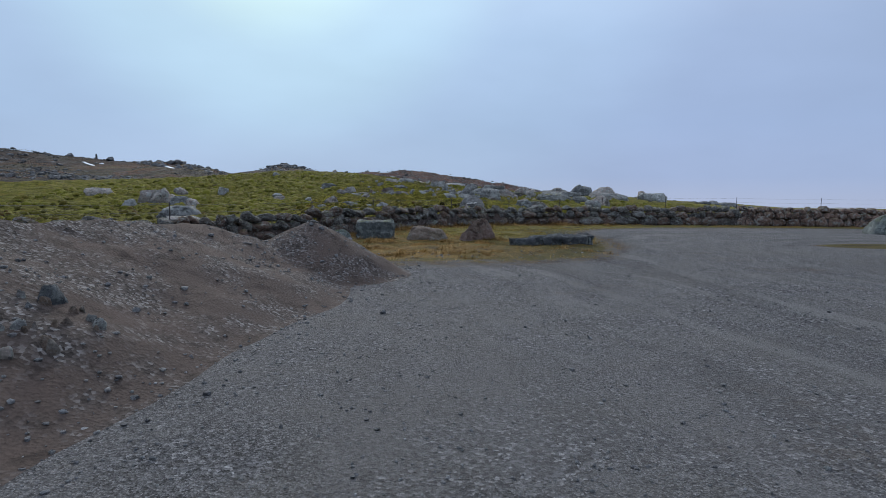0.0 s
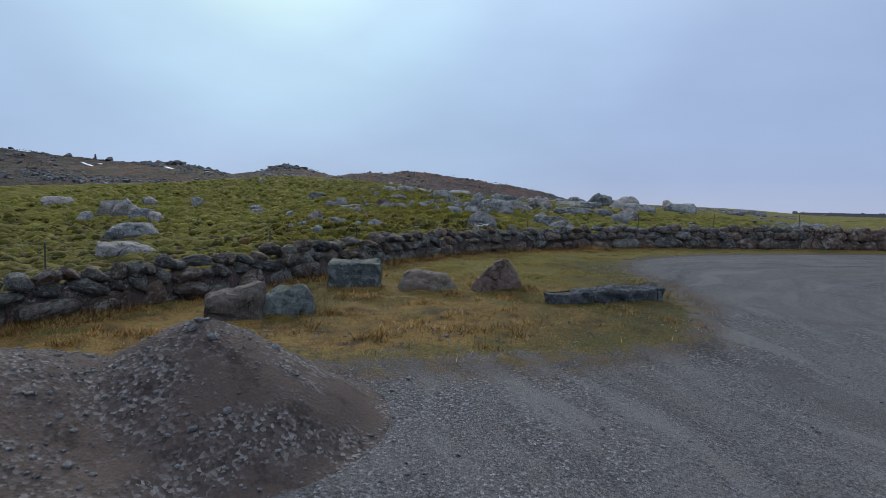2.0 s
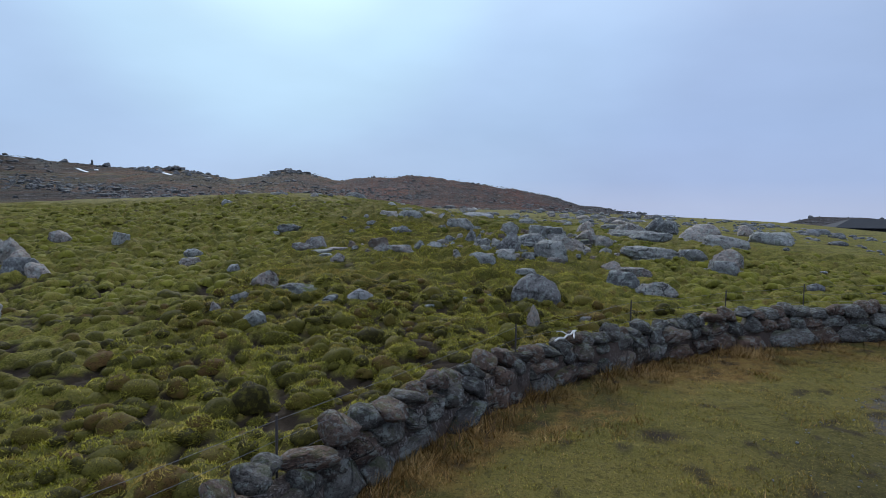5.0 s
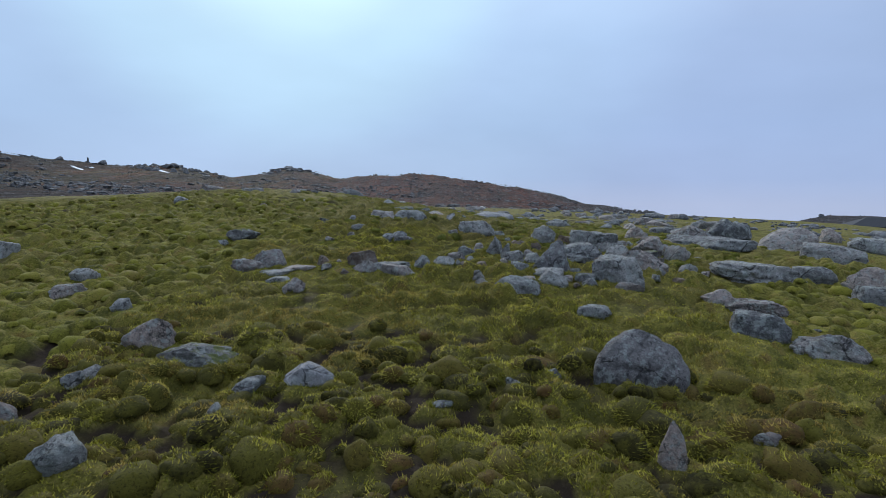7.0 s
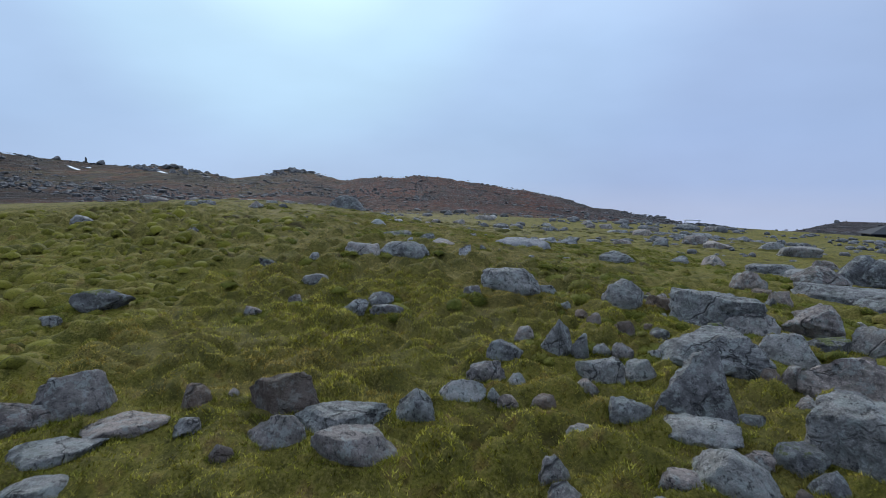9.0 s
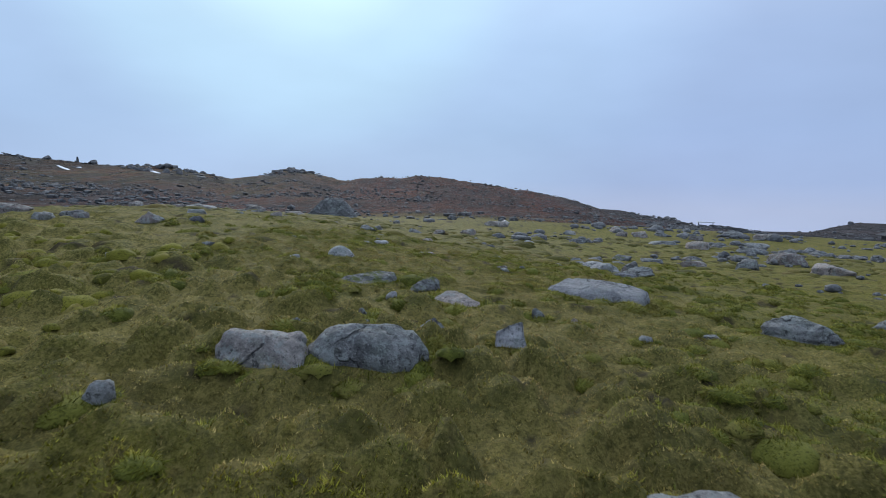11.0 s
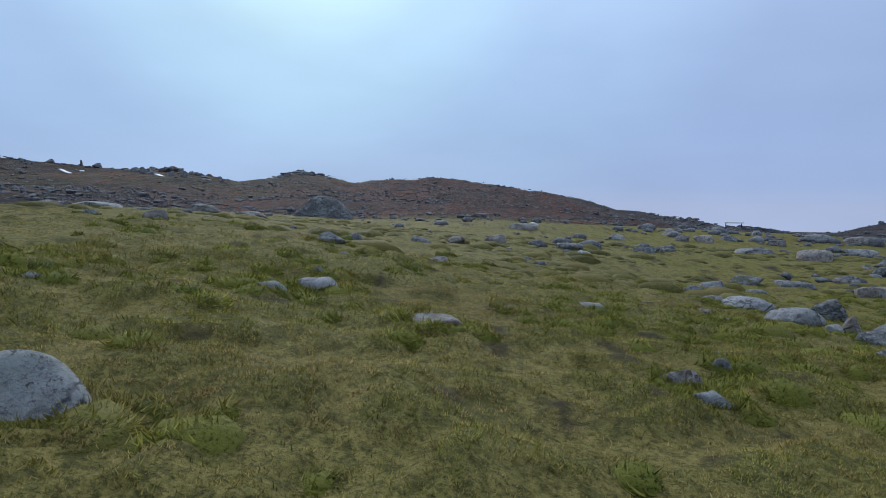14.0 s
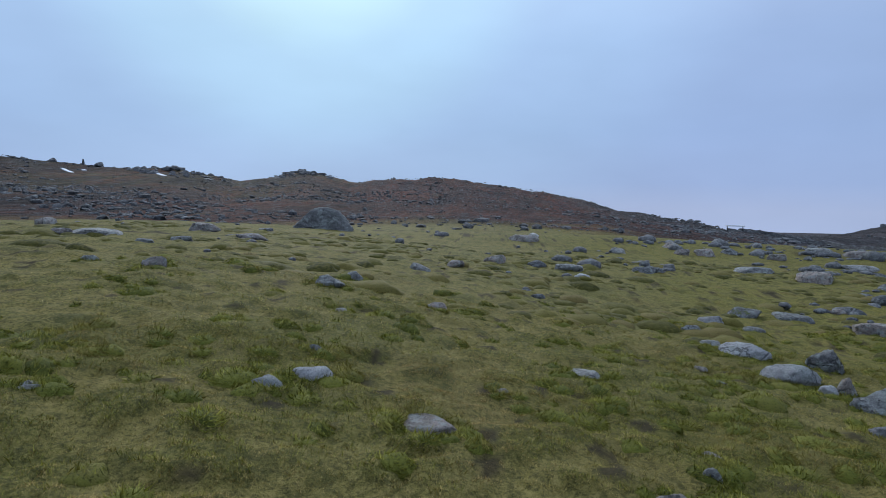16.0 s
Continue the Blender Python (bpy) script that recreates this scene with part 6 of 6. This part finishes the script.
def clear_of_rocks(x, y, margin=0.0):
    ok = np.ones(len(x), bool)
    for bx, by, w, d, turn in ROCKS:
        if 20 < by < 84 and abs(bx) < 26:
            ok &= np.hypot(x - bx, y - by) > (w + d) / 4.6 + margin
    return ok


# moss cushions: single ones on the wet ground by the wall, plainer ones to either side
for near, x0, x1, y0, y1, n, seed in ((True, -8.5, 6.5, 19, 39, 9000, 21), (False, -34, 22, 12, 66, 26000, 22)):
    x, y, rng = spread_over(n, x0, x1, y0, y1, seed)
    r = np.clip(rng.lognormal(-1.62, 0.36, n), 0.09, 0.34)
    inside = (x > -8.5) & (x < 6.5) & (y > 19)
    keep = (rng.random(n) < (ease(39, 35, y + 0.35 * x) * (0.25 + 0.75 * ease(0.35, 0.6, hummocks(x, y))) if near else mossy(x, y) * 1.1)) & (side(WALL, x, y) > 0.6) & clear_of_rocks(x, y, 0.02) & (inside if near else ~inside)
    x, y, r = x[keep], y[keep], r[keep]
    keep = apart(x, y, r, 0.60)
    x, y, r = x[keep], y[keep], r[keep]
    if near:
        cushion_bed("moss_cushions", x, y, r, 0.8, CUSHION, 3, 260, 0.06, MOSS_BLADE, "domed olive-brown moss cushions crowded on peat", "moss", 5, lambda a, b: 0.48 + 0.2 * soft(a / 1.5, b / 1.5, 141))
    else:
        near_turf, TURF = TURF, Turf(-35, 23, 11, 67, 0.14)
        wet = y + 0.35 * x + 2.5 * rough(x / 4, y / 4, 181, 2) < 33
        for part_of, stuff, label in ((wet, CUSHION, "brown-green moss cushions on wet ground behind a wall"), (~wet, CUSHION_GREEN, "yellow-green moss cushions over a sloping moor")):
            cushion_bed("far_moss_cushions", x[part_of], y[part_of], r[part_of], 0.75, stuff, 2, 0, 0.05, MOSS_BLADE, label, "moss", 6, lambda a, b: 0.5 + 0.16 * soft(a / 1.5, b / 1.5, 141))
        TURF = near_turf
# the mossy sward itself
x, y, rng = spread_over(600000, -8.5, 6.8, 21, 54, 27)
keep = (side(WALL, x, y) > 0.45) & (is_soil_and_shade(x, y) + rng.normal(size=len(x)) * 0.15 < 0.45) & (np.abs(x + 2.2) < 3.0 + 7 * rng.random(len(x)) ** 0.8) & (rng.random(len(x)) < 0.30 + 0.7 * ease(0.12, 0.45, hummocks(x, y)))
x, y = x[keep], y[keep]
keep = clear_of_rocks(x, y, -0.03)
x, y = x[keep], y[keep]
blades("sward", x, y, 0.05 + 0.035 * ease(-0.2, 0.7, rough(x / 1.2, y / 1.2, 151, 2)), 0.0095, MOSS_BLADE, "olive and straw-coloured moss and grass in hummocks", "grass", 0.6, 0.75, 28)
# green tussocks in the turf, many of them hugging stones
x, y, rng = spread_over(5200, -13, 10, 50, 82, 23)
keep = rng.random(len(x)) < (tussocky(x, y) * 0.75 + 0.05) * (1 - 0.55 * ease(62, 66, y) * ease(2, -1, x))
x, y = list(x[keep]), list(y[keep])
for bx, by, w, d, turn in ROCKS:
    if 48 < by < 81 and -12 < bx < 9:
        for _ in range(int(6 + 9 * w)):
            a = rng.uniform(0, 6.28)
            q = rng.uniform(1.0, 1.35)
            u, v = math.cos(a) * (w / 2 + 0.04) * q, math.sin(a) * (d / 2 + 0.04) * q
            c, s = math.cos(radians(turn)), math.sin(radians(turn))
            x.append(bx + u * c - v * s)
            y.append(by + u * s + v * c)
x, y = np.array(x), np.array(y)
r = np.clip(rng.lognormal(-1.6, 0.35, len(x)), 0.09, 0.4)
keep = clear_of_rocks(x, y)
x, y, r = x[keep], y[keep], r[keep]
keep = apart(x, y, r, 0.5)
cushion_bed("tussocks", x[keep], y[keep], r[keep], 0.62, TUSSOCK, 2, 360, 0.075, LUSH_BLADE, "rounded green grass tussocks in short turf", "grass", 7, lambda a, b: np.full(len(a), 0.34))
x, y, rng = spread_over(2600, -30, 24, 78, 108, 29, 0.8)
keep = soft(x / 3.5, y / 3.5, 161) + rng.normal(size=len(x)) * 0.4 > -0.1
x, y, r = x[keep], y[keep], np.clip(rng.lognormal(-1.0, 0.4, len(x)), 0.2, 0.8)[keep]
near_turf, TURF = TURF, Turf(-31, 25, 77, 109, 0.2)
cushion_bed("far_tussocks", x, y, r, 0.5, TUSSOCK_PALE, 2, 0, 0.05, LUSH_BLADE, "green tussocks over a moor's crest", "grass", 8, lambda a, b: np.full(len(a), 0.4))
TURF = near_turf
# short turf, finest where it is passed closest
for x0, x1, y0, y1, n, wide, seed in ((-9, 3.5, 62.5, 71, 420000, 0.0048, 24), (-12, 7, 52, 62.5, 150000, 0.009, 34), (-12, 7, 71, 79, 80000, 0.009, 44)):
    x, y, rng = spread_over(n, x0, x1, y0, y1, seed)
    keep = (is_soil_and_shade(x, y) + rng.normal(size=len(x)) * 0.2 < 0.5) & (np.abs(x + 2.8) < 2.5 + 8 * rng.random(len(x)) ** 0.7) & (rng.random(len(x)) < 0.70 + 0.30 * ease(0.05, 0.35, hummocks(x, y)))
    x, y = x[keep], y[keep]
    green = rng.random(len(x)) < is_lush(x, y) * 0.5
    blades("turf", x[~green], y[~green], 0.036 if wide < 0.005 else 0.042, wide, TURF_BLADE, "short yellowish-green turf", "grass", 0.5, 0.9, seed)
    blades("green_turf", x[green], y[green], 0.06, wide * 0.9, LUSH_BLADE, "longer green grass on hummocks in short turf", "grass", 0.5, 0.7, seed + 1)
# longer grass round the stones
gx, gy = [], []
rng = np.random.default_rng(31)
for bx, by, w, d, turn in ROCKS:
    if 34 < by < 82 and -13 < bx < 8:
        n = int(min(900, 500 * (w + d)))
        a = rng.uniform(0, 6.283, n)
        r = 1.0 + np.abs(rng.normal(size=n)) * 0.16
        u, v, c, s = np.cos(a) * r * (w / 2 - 0.02), np.sin(a) * r * (d / 2 - 0.02), math.cos(radians(turn)), math.sin(radians(turn))
        gx.append(bx + u * c - v * s)
        gy.append(by + u * s + v * c)
blades("stone_fringe", np.concatenate(gx), np.concatenate(gy), 0.085, 0.006, LUSH_BLADE, "longer green grass growing round the stones", "grass", 0.4, 0.6, 32)
x, y, rng = spread_over(560000, -9, 10, 13, 36, 25)
keep = (side(WALL, x, y) < -0.25) & (is_verge(x, y) * (1 - 0.85 * is_lot(x, y)) > rng.random(len(x)) * 0.9 + 0.1) & (rough(x / 0.9, y / 0.9, 121, 3) + rng.normal(size=len(x)) * 0.4 > -0.1) & (rng.random(len(x)) > 0.65 * is_damp(x, y))
x, y = x[keep], y[keep]
w = side(WALL, x, y)
tall = 0.045 + 0.11 * ease(0.2, 0.9, rough(x / 0.6, y / 0.6, 122, 3)) + 0.16 * ease(-1.3, -0.3, w)
green = rng.random(len(x)) < is_green(x, y)
blades("verge_grass", x[~green], y[~green], tall[~green], 0.0085, STRAW_BLADE, "straw-coloured dead grass along a wall's foot", "grass", 0.3, 0.8, 26)
blades("verge_turf", x[green], y[green], np.minimum(tall[green], 0.07), 0.0085, VERGE_BLADE, "short yellow-green grass on a lot's verge", "grass", 0.3, 0.8, 36)
# dead stalks against the wall
x, y, rng = spread_over(26000, -9, 14, 15, 37, 41)
w = side(WALL, x, y)
keep = (w > -0.95) & (w < -0.25) & (rough(x / 1.3, y / 1.3, 131, 2) + 0.5 * ease(-3, 3, x) > 0.1)
STALK = plain_material("dead_stalks", (0.07, 0.035, 0.02), (0.13, 0.07, 0.04), 30, 0.9)
blades("dead_stalks", x[keep], y[keep], 0.42, 0.006, STALK, "thin red-brown dead stalks against a stone wall", "weeds", 0.2, 0.35, 42)
